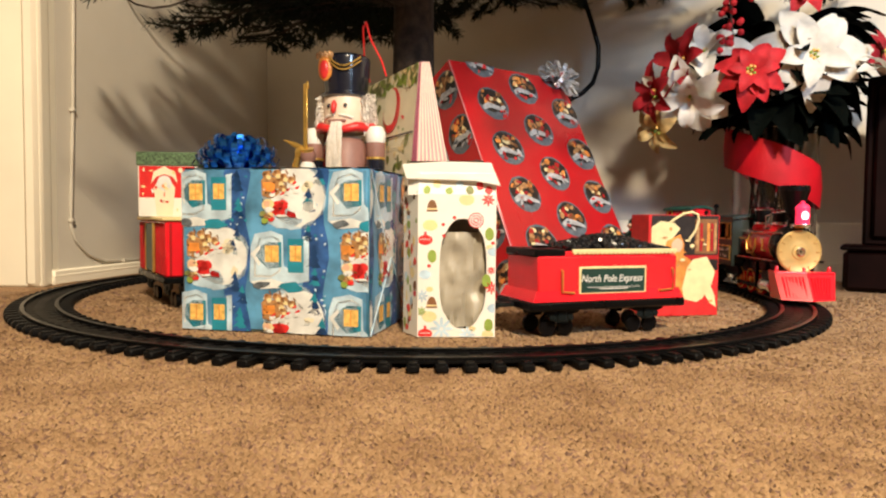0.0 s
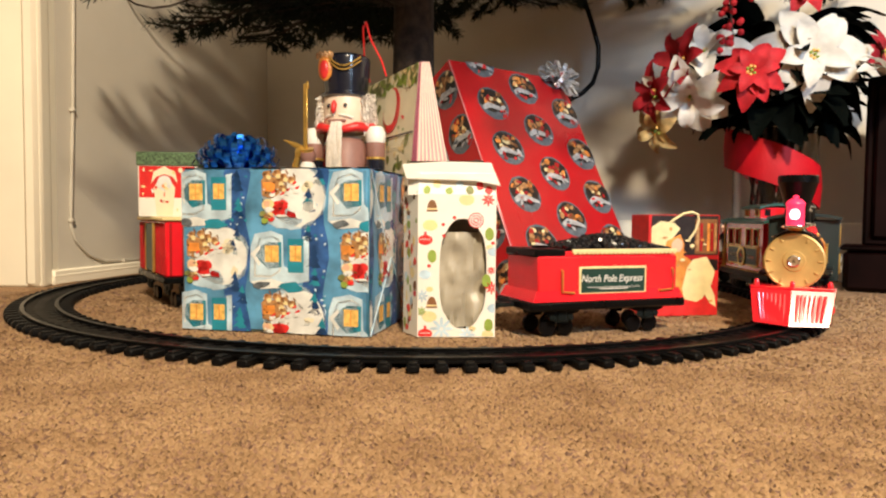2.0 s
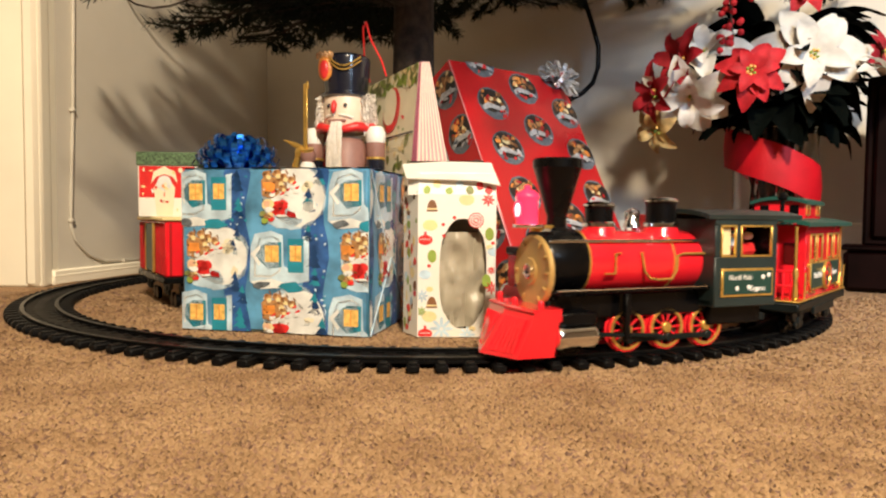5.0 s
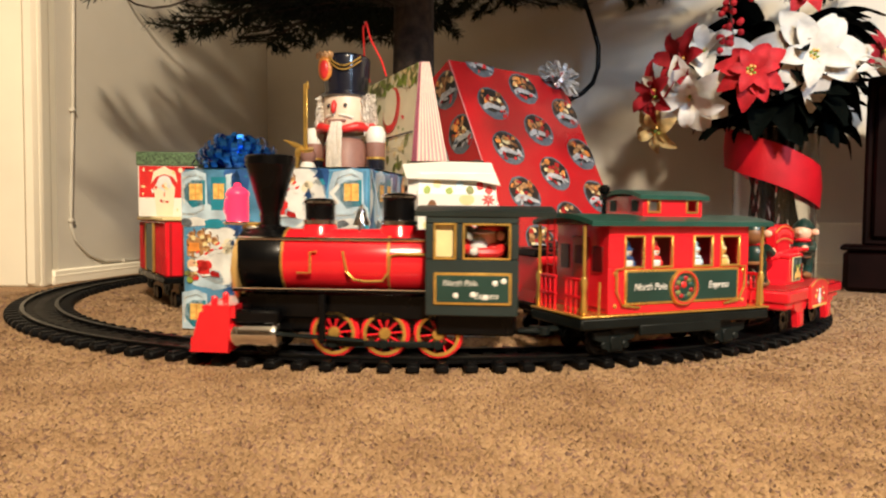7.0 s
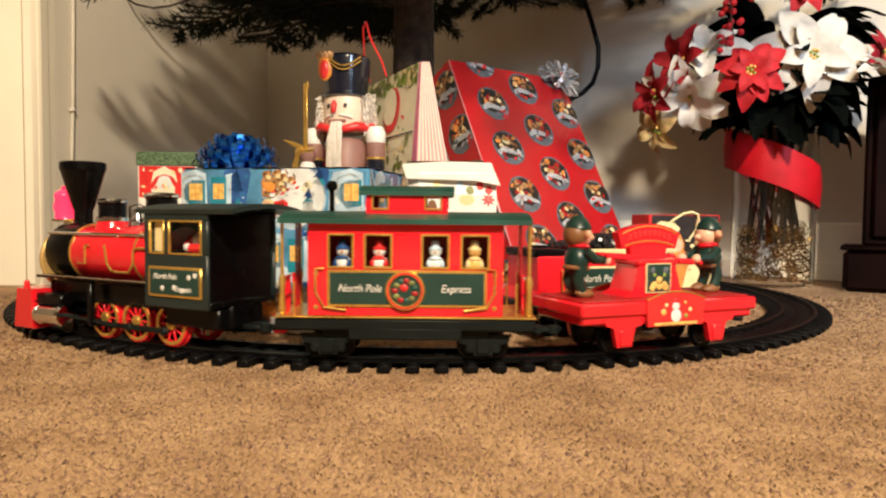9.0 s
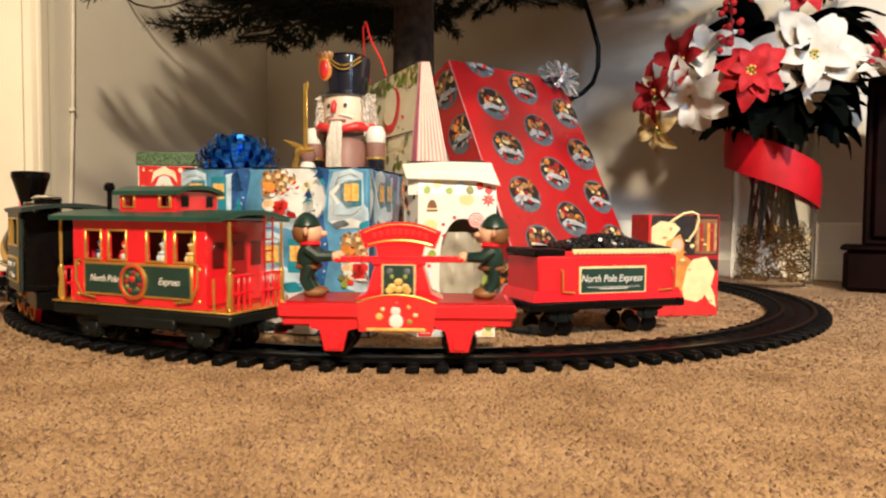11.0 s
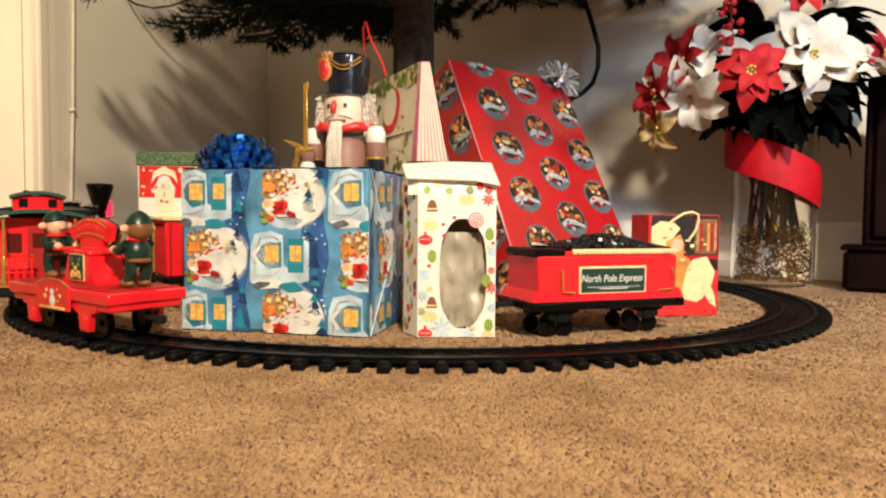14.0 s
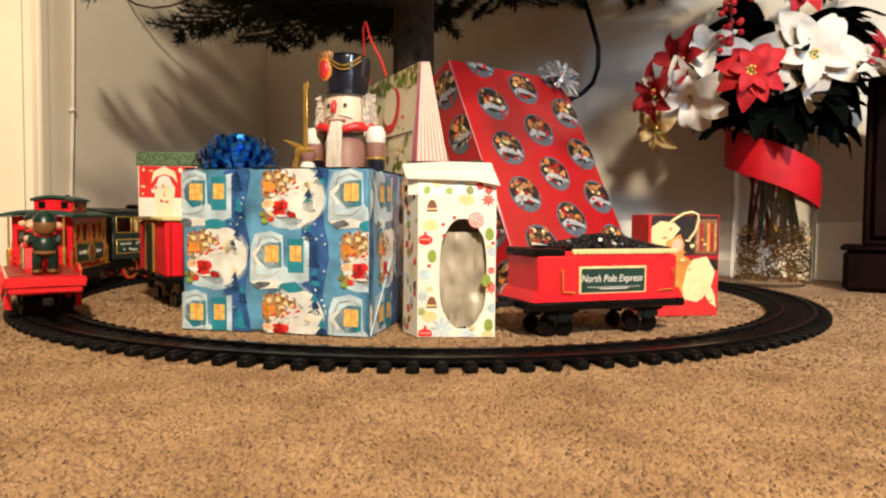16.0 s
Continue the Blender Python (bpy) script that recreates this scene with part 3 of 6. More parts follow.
    # cab, open at the back; an added black panel there imitates the shade
    cab = Shape()
    x0, x1, zb, zt, hw = -0.1375, -0.056, 0.056, 0.146, 0.044
    for e in (-1, 1):
        y = e * hw
        cab.box(((x0 + x1) / 2, y, (zb + 0.106) / 2), (x1 - x0, 0.004, 0.106 - zb), CABG, 0.001)
        cab.box(((x0 + x1) / 2, y, 0.1415), (x1 - x0, 0.004, 0.009), CABG, 0.001)
        for xa, xb in ((x0, x0 + 0.007), (-0.0885, -0.083), (x1 - 0.007, x1)):
            cab.box(((xa + xb) / 2, y, 0.1215), (xb - xa, 0.004, 0.031), CABG, 0.0008)
    cab.box((x1 - 0.002, 0, 0.1), (0.004, 0.088, 0.088), CABG, 0.001)
    cab.box(((x0 + x1) / 2, 0, 0.06), (x1 - x0, 0.084, 0.006), BLACK, 0.001)
    Shape().box((x0 + 0.004, 0, 0.101), (0.003, 0.082, 0.084), BLACK, 0.0006).make("cab_shade_panel", t, "black panel standing in for shade in the open cab back")
    Shape().box((-0.07, 0, 0.085), (0.026, 0.070, 0.045), BLACK, 0.003).make("boiler_end", t, "black boiler end in the cab")
    cab = cab.make("cab", t, "dark green cab with open windows")
    for e in (-1, 1):
        for xa, xb in ((x0 + 0.007, -0.0885), (-0.083, x1 - 0.007)):
            f = Shape()
            for (cx, cz2, sx, sz) in (((xa + xb) / 2, 0.1065, xb - xa, 0.002), ((xa + xb) / 2, 0.1365, xb - xa, 0.002), (xa + 0.001, 0.1215, 0.002, 0.032), (xb - 0.001, 0.1215, 0.002, 0.032)):
                f.box((cx, e * 0.0455, cz2), (sx, 0.0025, sz), GOLD, 0.0004)
            f.make("window_frame", cab, "thin gold window frame")
        Shape().box((-0.0725, e * 0.040, 0.1215), (0.016, 0.002, 0.028), CREAM, 0.0005).make("curtain", cab, "cream curtain panel")
    rf = Shape().prism(arc(0, 0.1535 - 0.20, 0.20, 76, 104, 14) + arc(0, 0.1535 - 0.20, 0.1955, 104, 76, 14), 0.122, CABG, pose(-0.108, 0, 0, 0, 0, 90))
    rf.make("cab_roof", t, "dark green overhanging cab roof")
    for e in (-1, 1):
        sign_panel(t, -0.1315, -0.0635, 0.066, 0.0945, e * 0.0468, (("North Pole", -0.011, 0.005, 0.9), ("Express", 0.012, -0.006, 0.9)), GREEN, "green name board with a copper border", 0.0085)
        sn = Shape()
        for x, z in ((-0.112, 0.0745), (-0.097, 0.0755), (-0.086, 0.073), (-0.0705, 0.0875), (-0.078, 0.0855)):
            sn.ball((x if e < 0 else -0.195 - x, e * 0.0485, z), (0.0026, 0.0005, 0.0026), WHITE, 6, 4)
        sn.make("snowflake_dots", t, "white snowflake dots on the board")
    fig = Shape()
    figure(fig, pose(-0.112, 0.010, 0.060, 0, 0, 40), PRED, PRED, SKIN, 0.080)
    fig.ball((-0.102, 0.0215, 0.1165), (0.0085, 0.0060, 0.0085), SNOW, 12, 8)
    fig.ball((-0.108, 0.0140, 0.1290), (0.0120, 0.0110, 0.0026), SNOW, 12, 6)
    fig.ball((-0.116, 0.018, 0.1110), (0.0120, 0.0080, 0.0095), PRED, 12, 8)
    fig.tube([(-0.124, 0.022, 0.115), (-0.118, 0.030, 0.1110), (-0.102, 0.032, 0.1115)], [0.0055, 0.0050, 0.0042], PRED, 8)
    fig.ball((-0.098, 0.032, 0.1120), (0.0045, 0.004, 0.004), SNOW, 8, 6)
    fig.tube([(-0.092, 0.018, 0.120), (-0.091, 0.026, 0.113), (-0.097, 0.031, 0.112)], [0.0045, 0.0042, 0.0040], PRED, 8)
    fig.make("toy_driver", t, "small red-coated toy driver in the cab")
    ch = Shape().box((-0.02, 0, 0.049), (0.235, 0.034, 0.030), BLACK, 0.003)
    # this block is enlarged to fill the shadowed gap below the boiler
    ch.box((0.01, 0, 0.060), (0.20, 0.050, 0.024), BLACK, 0.002)
    ch.box((-0.10, 0, 0.046), (0.070, 0.060, 0.020), BLACK, 0.002)
    ch.box((0.105, 0, 0.055), (0.03, 0.05, 0.03), BLACK, 0.003)
    ch.make("chassis", t, "black underframe")
    # cowcatcher, a hollow prow with slanting bars on a front beam
    cw = Shape().box((0.130, 0, 0.056), (0.026, 0.086, 0.012), RED, 0.002)
    for e in (-1, 1):
        cw.lathe([(0.003, 0.060), (0.003, 0.068), (0.0015, 0.070)], RED, (0.135, e * 0.040, 0), n=12)
    cw.lathe([(0.003, 0.060), (0.003, 0.067), (0.0015, 0.069)], RED, (0.140, 0, 0), n=12)
    cw.make("buffer_beam", t, "red front beam")
    top = [(0.118, -0.0465), (0.142, -0.0465), (0.1475, 0.0), (0.142, 0.0465), (0.118, 0.0465)]
    low = [(0.122, -0.0425), (0.158, -0.0405), (0.1760, 0.0), (0.158, 0.0405), (0.122, 0.0425)]
    g = Shape()
    vs = [(x, y, 0.062) for x, y in top] + [(x, y, 0.0185) for x, y in low]
    vs += [(x - 0.003, y * 0.93, 0.062) for x, y in top] + [(x - 0.003, y * 0.93, 0.050) for x, y in top]
    fs = [(i, i + 1, i + 6, i + 5) for i in range(4)] + [(4, 0, 5, 9), (9, 8, 7, 6, 5)]
    fs += [(i + 1, i, i + 10, i + 11) for i in range(4)] + [(i + 11, i + 10, i + 15, i + 16) for i in range(4)] + [(0, 4, 14, 10), (10, 14, 19, 15), (15, 16, 17, 18, 19)]
    g = g.add(vs, fs, RED).make("cowcatcher", t, "red moulded cowcatcher", angle=20)
    for e in (-1, 1):
        for i in range(7):
            u = 0.16 + 0.105 * i
            a = Vector((0.1475 - 0.0055 * u + 0.0060, e * 0.0460 * u, 0.0535))
            b = Vector((0.1760 - 0.0180 * u - 0.0026, e * 0.0405 * u, 0.0225))
            Shape().tube([a, b], 0.0017, RED, 6).make("bar", g)
        Shape().tube([(0.1484, 0, 0.0600), (0.1432, e * 0.0450, 0.0600)], 0.0018, RED, 6).make("top_edge", g)
    for e in (-1, 1):
        for x in (0.0295, -0.0175, -0.0665):
            wheel(t, x, e * GAUGE / 2, 0.0215)
        rod = Shape().box((-0.018, 0, 0), (0.108, 0.003, 0.0055), GREY, 0.001)
        for x in (0.0295, -0.0175, -0.0665):
            rod.cyl((x, e * 0.001, 0), 0.0045, 0.004, GREY, "y", 14)
        rod = rod.make("side_rod", t, "dark grey connecting rod")
        rod.matrix_local = pose(0, e * 0.0275, RAIL_TOP + 0.0215)
        TURNING.append((rod, 0.0215, 0, e * 0.0275))
        mr = Shape().tube([(0.080, e * 0.033, 0.035), (0.0, e * 0.033, 0.030)], 0.0022, GREY)
        mr.make("piston_rod", t)
        Shape().box((0.038, e * 0.034, 0.05), (0.006, 0.006, 0.045), BLACK, 0.001).make("bracket", t)
    for x in (0.092,):
        for e in (-1, 1):
            wheel(t, x, e * GAUGE / 2, 0.0110, False)
    coupler(t, -0.15, -1)
    return t


def build_caboose():
    t = thing("caboose", train_pose(105), "red plastic toy caboose with dark green roofs and gold trim", "toy train car")
    bs = Shape().box((0, 0, 0.0465), (0.232, 0.088, 0.011), GREY, 0.002)
    bs.box((0, 0, 0.038), (0.15, 0.07, 0.010), GREY, 0.002)
    for e in (-1, 1):
        bs.box((0, e * 0.043, 0.0385), (0.10, 0.004, 0.010), GREY, 0.001)
    bs.make("underframe", t, "dark grey underframe")
    Shape().box((0, 0, 0.0533), (0.233, 0.089, 0.002), GOLD, 0.0006).make("floor_edge", t, "thin gold line round the floor")
    hw, x1, zb, zt = 0.0405, 0.0865, 0.0545, 0.137
    wins = ((-0.0735, -0.0495), (-0.038, -0.0145), (0.0125, 0.036), (0.0465, 0.068))
    zw0, zw1 = 0.0975, 0.1265
    bd = Shape()
    for e in (-1, 1):
        y = e * hw
        bd.box((0, y, (zb + zw0) / 2), (2 * x1, 0.004, zw0 - zb), RED, 0.0006)
        bd.box((0, y, (zw1 + zt) / 2), (2 * x1, 0.004, zt - zw1), RED, 0.0006)
        xs = [-x1] + [v for w in wins for v in w] + [x1]
        for a, b in zip(xs[0::2], xs[1::2]):
            bd.box(((a + b) / 2, y, (zw0 + zw1) / 2), (b - a, 0.004, zw1 - zw0), RED, 0.0005)
    for e in (-1, 1):
        bd.box((e * (x1 - 0.002), 0, (zb + zt) / 2), (0.004, 2 * hw, zt - zb), RED, 0.0008)
    bd.box((0, 0, 0.058), (2 * x1, 2 * hw, 0.005), DRED, 0.001)
    bd.box((0, 0, 0.095), (2 * x1 - 0.01, 0.006, 0.075), DRED, 0.001)
    body = bd.make("body", t, "bright red car body")
    for e in (-1, 1):
        for a, b in wins:
            f = Shape()
            for cx, cz2, sx, sz in (((a + b) / 2, zw0, b - a + 0.002, 0.0022), ((a + b) / 2, zw1, b - a + 0.002, 0.0022), (a, (zw0 + zw1) / 2, 0.0022, zw1 - zw0), (b, (zw0 + zw1) / 2, 0.0022, zw1 - zw0)):
                f.box((cx, e * (hw + 0.0022), cz2), (sx, 0.0022, sz), GOLD, 0.0005)
            f.make("window_frame", body, "gold window frame")
        sign = sign_panel(t, -0.072, 0.069, 0.0625, 0.0955, e * (hw + 0.003), (("North Pole", -0.0415, 0, 1.0), ("Express", 0.043, 0, 1.0)), GREEN, "long green name board edged in gold", 0.0098)
        wr = Shape()
        wr.lathe([(0.0130, -0.001), (0.0178, -0.001), (0.0170, 0.0016), (0.0140, 0.0016)], GOLD, (0, e * (hw + 0.0055), 0.0775), "y", 28, hoop=True)
        wr.lathe([(0.0145, 0.0), (0.0160, 0.0), (0.0160, 0.0022), (0.0145, 0.0022)], PRED, (0, e * (hw + 0.0055), 0.0775), "y", 28, hoop=True)
        wr.cyl((0, e * (hw + 0.0052), 0.0775), 0.0135, 0.002, GREEN, "y", 24)
        for i in range(11):
            a = 2 * math.pi * i / 11
            wr.ball((0.0090 * math.cos(a), e * (hw + 0.006), 0.0775 + 0.0090 * math.sin(a)), (0.0032, 0.0012, 0.0026), (DRED, OLIVE, ROOF)[i % 3], 8, 5)
        wr.ball((0.001, e * (hw + 0.006), 0.080), (0.0040, 0.0015, 0.0035), PRED, 10, 5)
        wr.make("wreath_badge", t, "round gold and green wreath badge")
        for a in (-1, 1):
            y = e * (hw + 0.0046)
            Shape().tube([(a * 0.0715, y, 0.0965), (a * 0.0790, y, 0.0965), (a * 0.0790, y, 0.0760), (a * 0.0720, y, 0.0625), (a * 0.0520, y, 0.0600)], 0.0012, GOLD, 6).make("corner_bracket", t, "gold scrolled corner bracket")
        for a in (-0.079, 0.079):
            Shape().cyl((a, e * (hw + 0.0025), 0.092), 0.0022, 0.002, GOLD, "y", 10).make("rivet", t)
            Shape().cyl((a, e * (hw + 0.0025), 0.062), 0.0022, 0.002, GOLD, "y", 10).make("rivet", t)
        cols = ((YELLOW, CREAM), (SNOW, LBLUE), (SNOW, PRED), (SNOW, BLUE))
        for (a, b), (c1, c2) in zip(wins, cols):
            f = Shape()
            x, y = (a + b) / 2, e * 0.030
            f.ball((x, y, 0.1005), (0.0080, 0.0065, 0.0075), c1, 12, 7)
            f.ball((x, y, 0.1115), (0.0058, 0.0055, 0.0058), c1, 12, 7)
            f.lathe([(0.0062, 0.1130), (0.0062, 0.1148), (0.0042, 0.1155), (0.0036, 0.1205), (0.0015, 0.1220)], c2, (x, y, 0), n=12)
            f.ball((x, y + e * 0.004, 0.1055), (0.0060, 0.0035, 0.0020), c2, 10, 5)
            f.ball((x + 0.0055, y + e * 0.003, 0.1000), (0.0030, 0.0030, 0.0045), c2, 8, 5)
            f.ball((x - 0.0055, y + e * 0.003, 0.1000), (0.0030, 0.0030, 0.0045), c2, 8, 5)
            f.ball((x, y + e * 0.0060, 0.1110), (0.0012, 0.0012, 0.0010), ORANGE, 6, 4)
            f.make("toy_passenger", t, "tiny white toy figure at the window")
    # roofs
    def curved_roof(z, w, ln, rise, th, name, material):
        n = 12
        top = [(-w / 2 + w * i / n, z + rise * (1 - (2 * i / n - 1) ** 2)) for i in range(n + 1)]
        pts = top + [(x, zz - th) for x, zz in top[::-1]]
        return Shape().prism(pts, ln, material, pose(0, 0, 0, 0, 0, 90)).make(name, t, "dark green curved roof")
    curved_roof(0.1405, 0.102, 0.222, 0.007, 0.0045, "roof", ROOF)
    cu = Shape().box((0, 0, 0.146), (0.0745, 0.0565, 0.004), RED, 0.0005).make("cupola", t, "red cupola with small square windows")
    for e in (-1, 1):
        y = e * 0.027
        sw = Shape().box((0, y, 0.1475), (0.074, 0.003, 0.006), RED, 0.0005)
        sw.box((0, y, 0.163), (0.074, 0.003, 0.005), RED, 0.0005)
        for a, b in ((-0.037, -0.031), (-0.0165, 0.0165), (0.031, 0.037)):
            sw.box(((a + b) / 2, y, 0.1555), (b - a, 0.003, 0.012), RED, 0.0004)
        sw.make("side_wall", cu)
        Shape().box((e * 0.0355, 0, 0.154), (0.003, 0.054, 0.023), RED, 0.0006).make("end_wall", cu)
    for e in (-1, 1):
        for a in (-0.0238, 0.0238):
            f = Shape()
            for dx, dz, sx, sz in ((0, 0.0062, 0.0155, 0.0018), (0, -0.0062, 0.0155, 0.0018), (0.0070, 0, 0.0018, 0.0125), (-0.0070, 0, 0.0018, 0.0125)):
                f.box((a + dx, e * 0.0288, 0.1555 + dz), (sx, 0.0018, sz), GOLD, 0.0004)
            f.make("window_frame", cu, "gold window frame")
            Shape().box((e * 0.0372, a * 0.7, 0.1555), (0.0012, 0.010, 0.011), BLACK, 0.0003).make("end_window", cu)
    curved_roof(0.1655, 0.064, 0.086, 0.006, 0.004, "cupola_roof", ROOF)
    ch = Shape().cyl((0.070, 0.012, 0.157), 0.0025, 0.030, BLACK, n=12)
    ch.lathe([(0.0035, 0.166), (0.0055, 0.168), (0.0055, 0.172), (0.003, 0.175)], BLACK, (0.070, 0.012, 0), n=14)
    ch.make("chimney", t, "thin black stove chimney")
    for e in (-1, 1):
        for f in (-1, 1):
            x, y = e * 0.110, f * 0.038
            p = Shape().tube([(x, y, 0.054), (x, y, 0.136)], 0.0016, GOLD)
            p.lathe([(0.0022, 0.055), (0.0035, 0.058), (0.0022, 0.075), (0.0034, 0.085), (0.002, 0.090)], GOLD, (x, y, 0), n=12)
            p.make("roof_post", t, "turned gold roof post")
            r = Shape().box((e * 0.110, f * 0.0215, 0.0865), (0.003, 0.030, 0.003), RED, 0.0006).make("end_railing", t, "red end railing")
            Shape().box((e * 0.110, f * 0.0215, 0.070), (0.003, 0.030, 0.003), RED, 0.0006).make("lower_rail", r)
            for i in range(4):
                Shape().box((e * 0.110, f * (0.0095 + 0.008 * i), 0.070), (0.0025, 0.0025, 0.032), RED, 0.0005).make("baluster", r)
        d = Shape().box((e * 0.0872, 0, 0.092), (0.002, 0.026, 0.066), DRED, 0.0006)
        d.box((e * 0.0885, 0, 0.108), (0.001, 0.016, 0.018), PANE, 0.0003)
        d.cyl((e * 0.0892, 0.009, 0.090), 0.0015, 0.002, GOLD, "x", 8)
        d.make("end_door", t, "red end door with a dark pane")
        la = Shape()
        for f in (-1, 1):
            la.tube([(e * 0.1085, -0.020 + f * 0.006, 0.056), (e * 0.1085, -0.020 + f * 0.006, 0.142)], 0.0011, DRED, 6)
        for i in range(7):
            la.tube([(e * 0.1085, -0.026, 0.064 + 0.011 * i), (e * 0.1085, -0.014, 0.064 + 0.011 * i)], 0.0009, DRED, 6)
        la.make("ladder", t, "dark red end ladder")
        for f in (-1, 1):
            Shape().box((e * 0.0872, f * 0.027, 0.105), (0.0015, 0.015, 0.024), PANE, 0.0005).make("end_window", t)
        truck(t, e * 0.070, 0.031)
        for dx in (-0.012, 0.012):
            for f in (-1, 1):
                wheel(t, e * 0.070 + dx, f * GAUGE / 2, 0.0105, False)
        coupler(t, e * 0.124, e)
        for f in (-1, 1):
            Shape().tube([(e * 0.098, f * 0.0445, 0.0535), (e * 0.098, f * 0.0455, 0.085)], 0.001, GOLD, 6).make("grab_rail", t, "small gold grab rail")
    return t


def build_handcar():
    t = thing("handcar", train_pose(128), "red plastic toy handcar pumped by two green-coated toy figures", "toy train car")
    d = Shape().box((0, 0, 0.0585), (0.212, 0.088, 0.013), RED, 0.002)
    d.box((0, 0, 0.0505), (0.206, 0.080, 0.012), RED, 0.002)
    d.box((0, 0, 0.046), (0.150, 0.05, 0.012), DRED, 0.002)
    d.make("deck", t, "red moulded deck")
    Shape().box((0, 0, 0.0656), (0.200, 0.076, 0.002), DRED, 0.0006).make("deck_top", t, "dull red deck top")
    for e in (-1, 1):
        for f in (-1, 1):
            p = Shape().prism([(-0.023, 0.050), (-0.021, 0.043), (-0.0125, 0.041), (-0.008, 0.0225), (0.008, 0.0225), (0.0125, 0.041), (0.021, 0.043), (0.023, 0.050)], 0.006, RED, pose(f * 0.056, e * 0.038, 0))
            p.box((f * 0.056, e * 0.0415, 0.0315), (0.012, 0.003, 0.015), RED, 0.001)
            p.make("axle_guard", t, "red axle guard")
            wheel(t, f * 0.056, e * GAUGE / 2, 0.0150, False)
        y = e * 0.0445
        n = 12
        top = [(-0.0350 + 0.070 * i / n, 0.0665 + 0.0075 * (1 - (2 * i / n - 1) ** 2)) for i in range(n + 1)]
        pq = Shape().prism(top + [(0.0330, 0.041), (-0.0330, 0.041)], 0.003, PRED, pose(0, y, 0))
        pq = pq.make("plaque", t, "red arched plaque with a small white figure print")
        b = Shape()
        b.tube([(x, y + e * 0.0016, z) for x, z in top], 0.0008, GOLD, 6)
        b.box((0, y + e * 0.001, 0.0430), (0.052, 0.003, 0.003), YELLOW, 0.0006)
        for x, z, r, mt in ((0, 0.0585, 0.0065, SNOW), (0.0005, 0.0675, 0.0045, SNOW), (0, 0.073, 0.0030, PRED), (0.015, 0.0625, 0.0032, YELLOW), (-0.017, 0.064, 0.0022, CREAM), (-0.012, 0.058, 0.0022, LGREEN), (0.012, 0.069, 0.0020, CREAM), (-0.011, 0.071, 0.0018, YELLOW)):
            b.ball((x, y + e * 0.0014, z - 0.008), (r, 0.0008, r), mt, 12, 6)
        b.make("plaque_print", pq, "white, gold and red printed figure")
    st = Shape().prism([(-0.046, 0.064), (-0.030, 0.072), (-0.022, 0.098), (0.022, 0.098), (0.030, 0.072), (0.046, 0.064)], 0.036, RED)
    st.box((0, 0, 0.100), (0.050, 0.040, 0.006), RED, 0.002)
    st.make("pump_stand", t, "red pump stand")
    for e in (-1, 1):
        Shape().box((0, e * 0.0194, 0.0845), (0.031, 0.0012, 0.030), CREAM, 0.0004).make("panel_border", t, "pale gold panel border")
        Shape().box((0, e * 0.0202, 0.0845), (0.028, 0.0015, 0.027), GREEN, 0.0006).make("green_panel", t, "green panel with gold scrolls")
        s = Shape()
        for x, z in ((-0.006, 0.078), (0.006, 0.078), (0, 0.083), (-0.008, 0.075), (0.008, 0.075), (0, 0.076)):
            s.ball((x, e * 0.0212, z), (0.0040, 0.0006, 0.0034), YELLOW, 8, 4)
        for x in (-0.008, 0.008):
            s.ball((x, e * 0.0212, 0.0925), (0.0032, 0.0006, 0.0032), SLATE, 8, 4)
            s.ball((x * 0.75, e * 0.0212, 0.0875), (0.0018, 0.0006, 0.0022), LGREEN, 8, 4)
        s.make("panel_print", t)
    hb = Shape()
    n = 12
    top = [(-0.0385 + 0.077 * i / n, 0.1285 + 0.0095 * (1 - (2 * i / n - 1) ** 2)) for i in range(n + 1)]
    bot = [(0.033 - 0.066 * i / n, 0.1125 + 0.005 * (1 - (2 * i / n - 1) ** 2)) for i in range(n + 1)]
    hb.prism(top + bot, 0.010, RED)
    hb.prism([(-0.020, 0.101), (-0.024, 0.118), (0.024, 0.118), (0.020, 0.101)], 0.008, RED)
    hb = hb.make("headboard", t, "red arched headboard")
    for e in (-1, 1):
        low = [(-0.030 + 0.060 * i / n, 0.1160 + 0.0045 * (1 - (2 * i / n - 1) ** 2)) for i in range(n + 1)]
        Shape().tube([(x, e * 0.0052, z) for x, z in low], 0.0010, GOLD, 6).make("lower_line", hb, "thin gold line")
        hi = [(-0.034 + 0.068 * i / n, 0.1275 + 0.0080 * (1 - (2 * i / n - 1) ** 2)) for i in range(n + 1)]
        Shape().tube([(x, e * 0.0052, z) for x, z in hi], 0.0008, ORANGE, 6).make("upper_line", hb, "thin orange line")
        for i in range(9):
            Shape().box((-0.0240 + 0.006 * i, e * 0.0052, 0.1245 + 0.004 * (1 - ((i - 4) / 4) ** 2)), (0.0042, 0.0015, 0.0060), PRED, 0.0003).make("raised_bar", hb, "raised bar in place of small writing")
    beam = Shape().box((0, 0, 0.1025), (0.118, 0.010, 0.006), RED, 0.001)
    for f in (-1, 1):
        beam.box((f * 0.048, 0, 0.1025), (0.026, 0.022, 0.005), RED, 0.001)
        beam.tube([(f * 0.058, -0.016, 0.1025), (f * 0.058, 0.016, 0.1025)], 0.002, RED)
    beam.v = [(x, y, z - 0.1025) for x, y, z in beam.v]
    beam = beam.make("pump_beam", t, "red pump beam")
    beam.matrix_local = pose(0, 0, 0.1025)
    PUMPING.append((beam, 0, 0.1025, 0, 1))
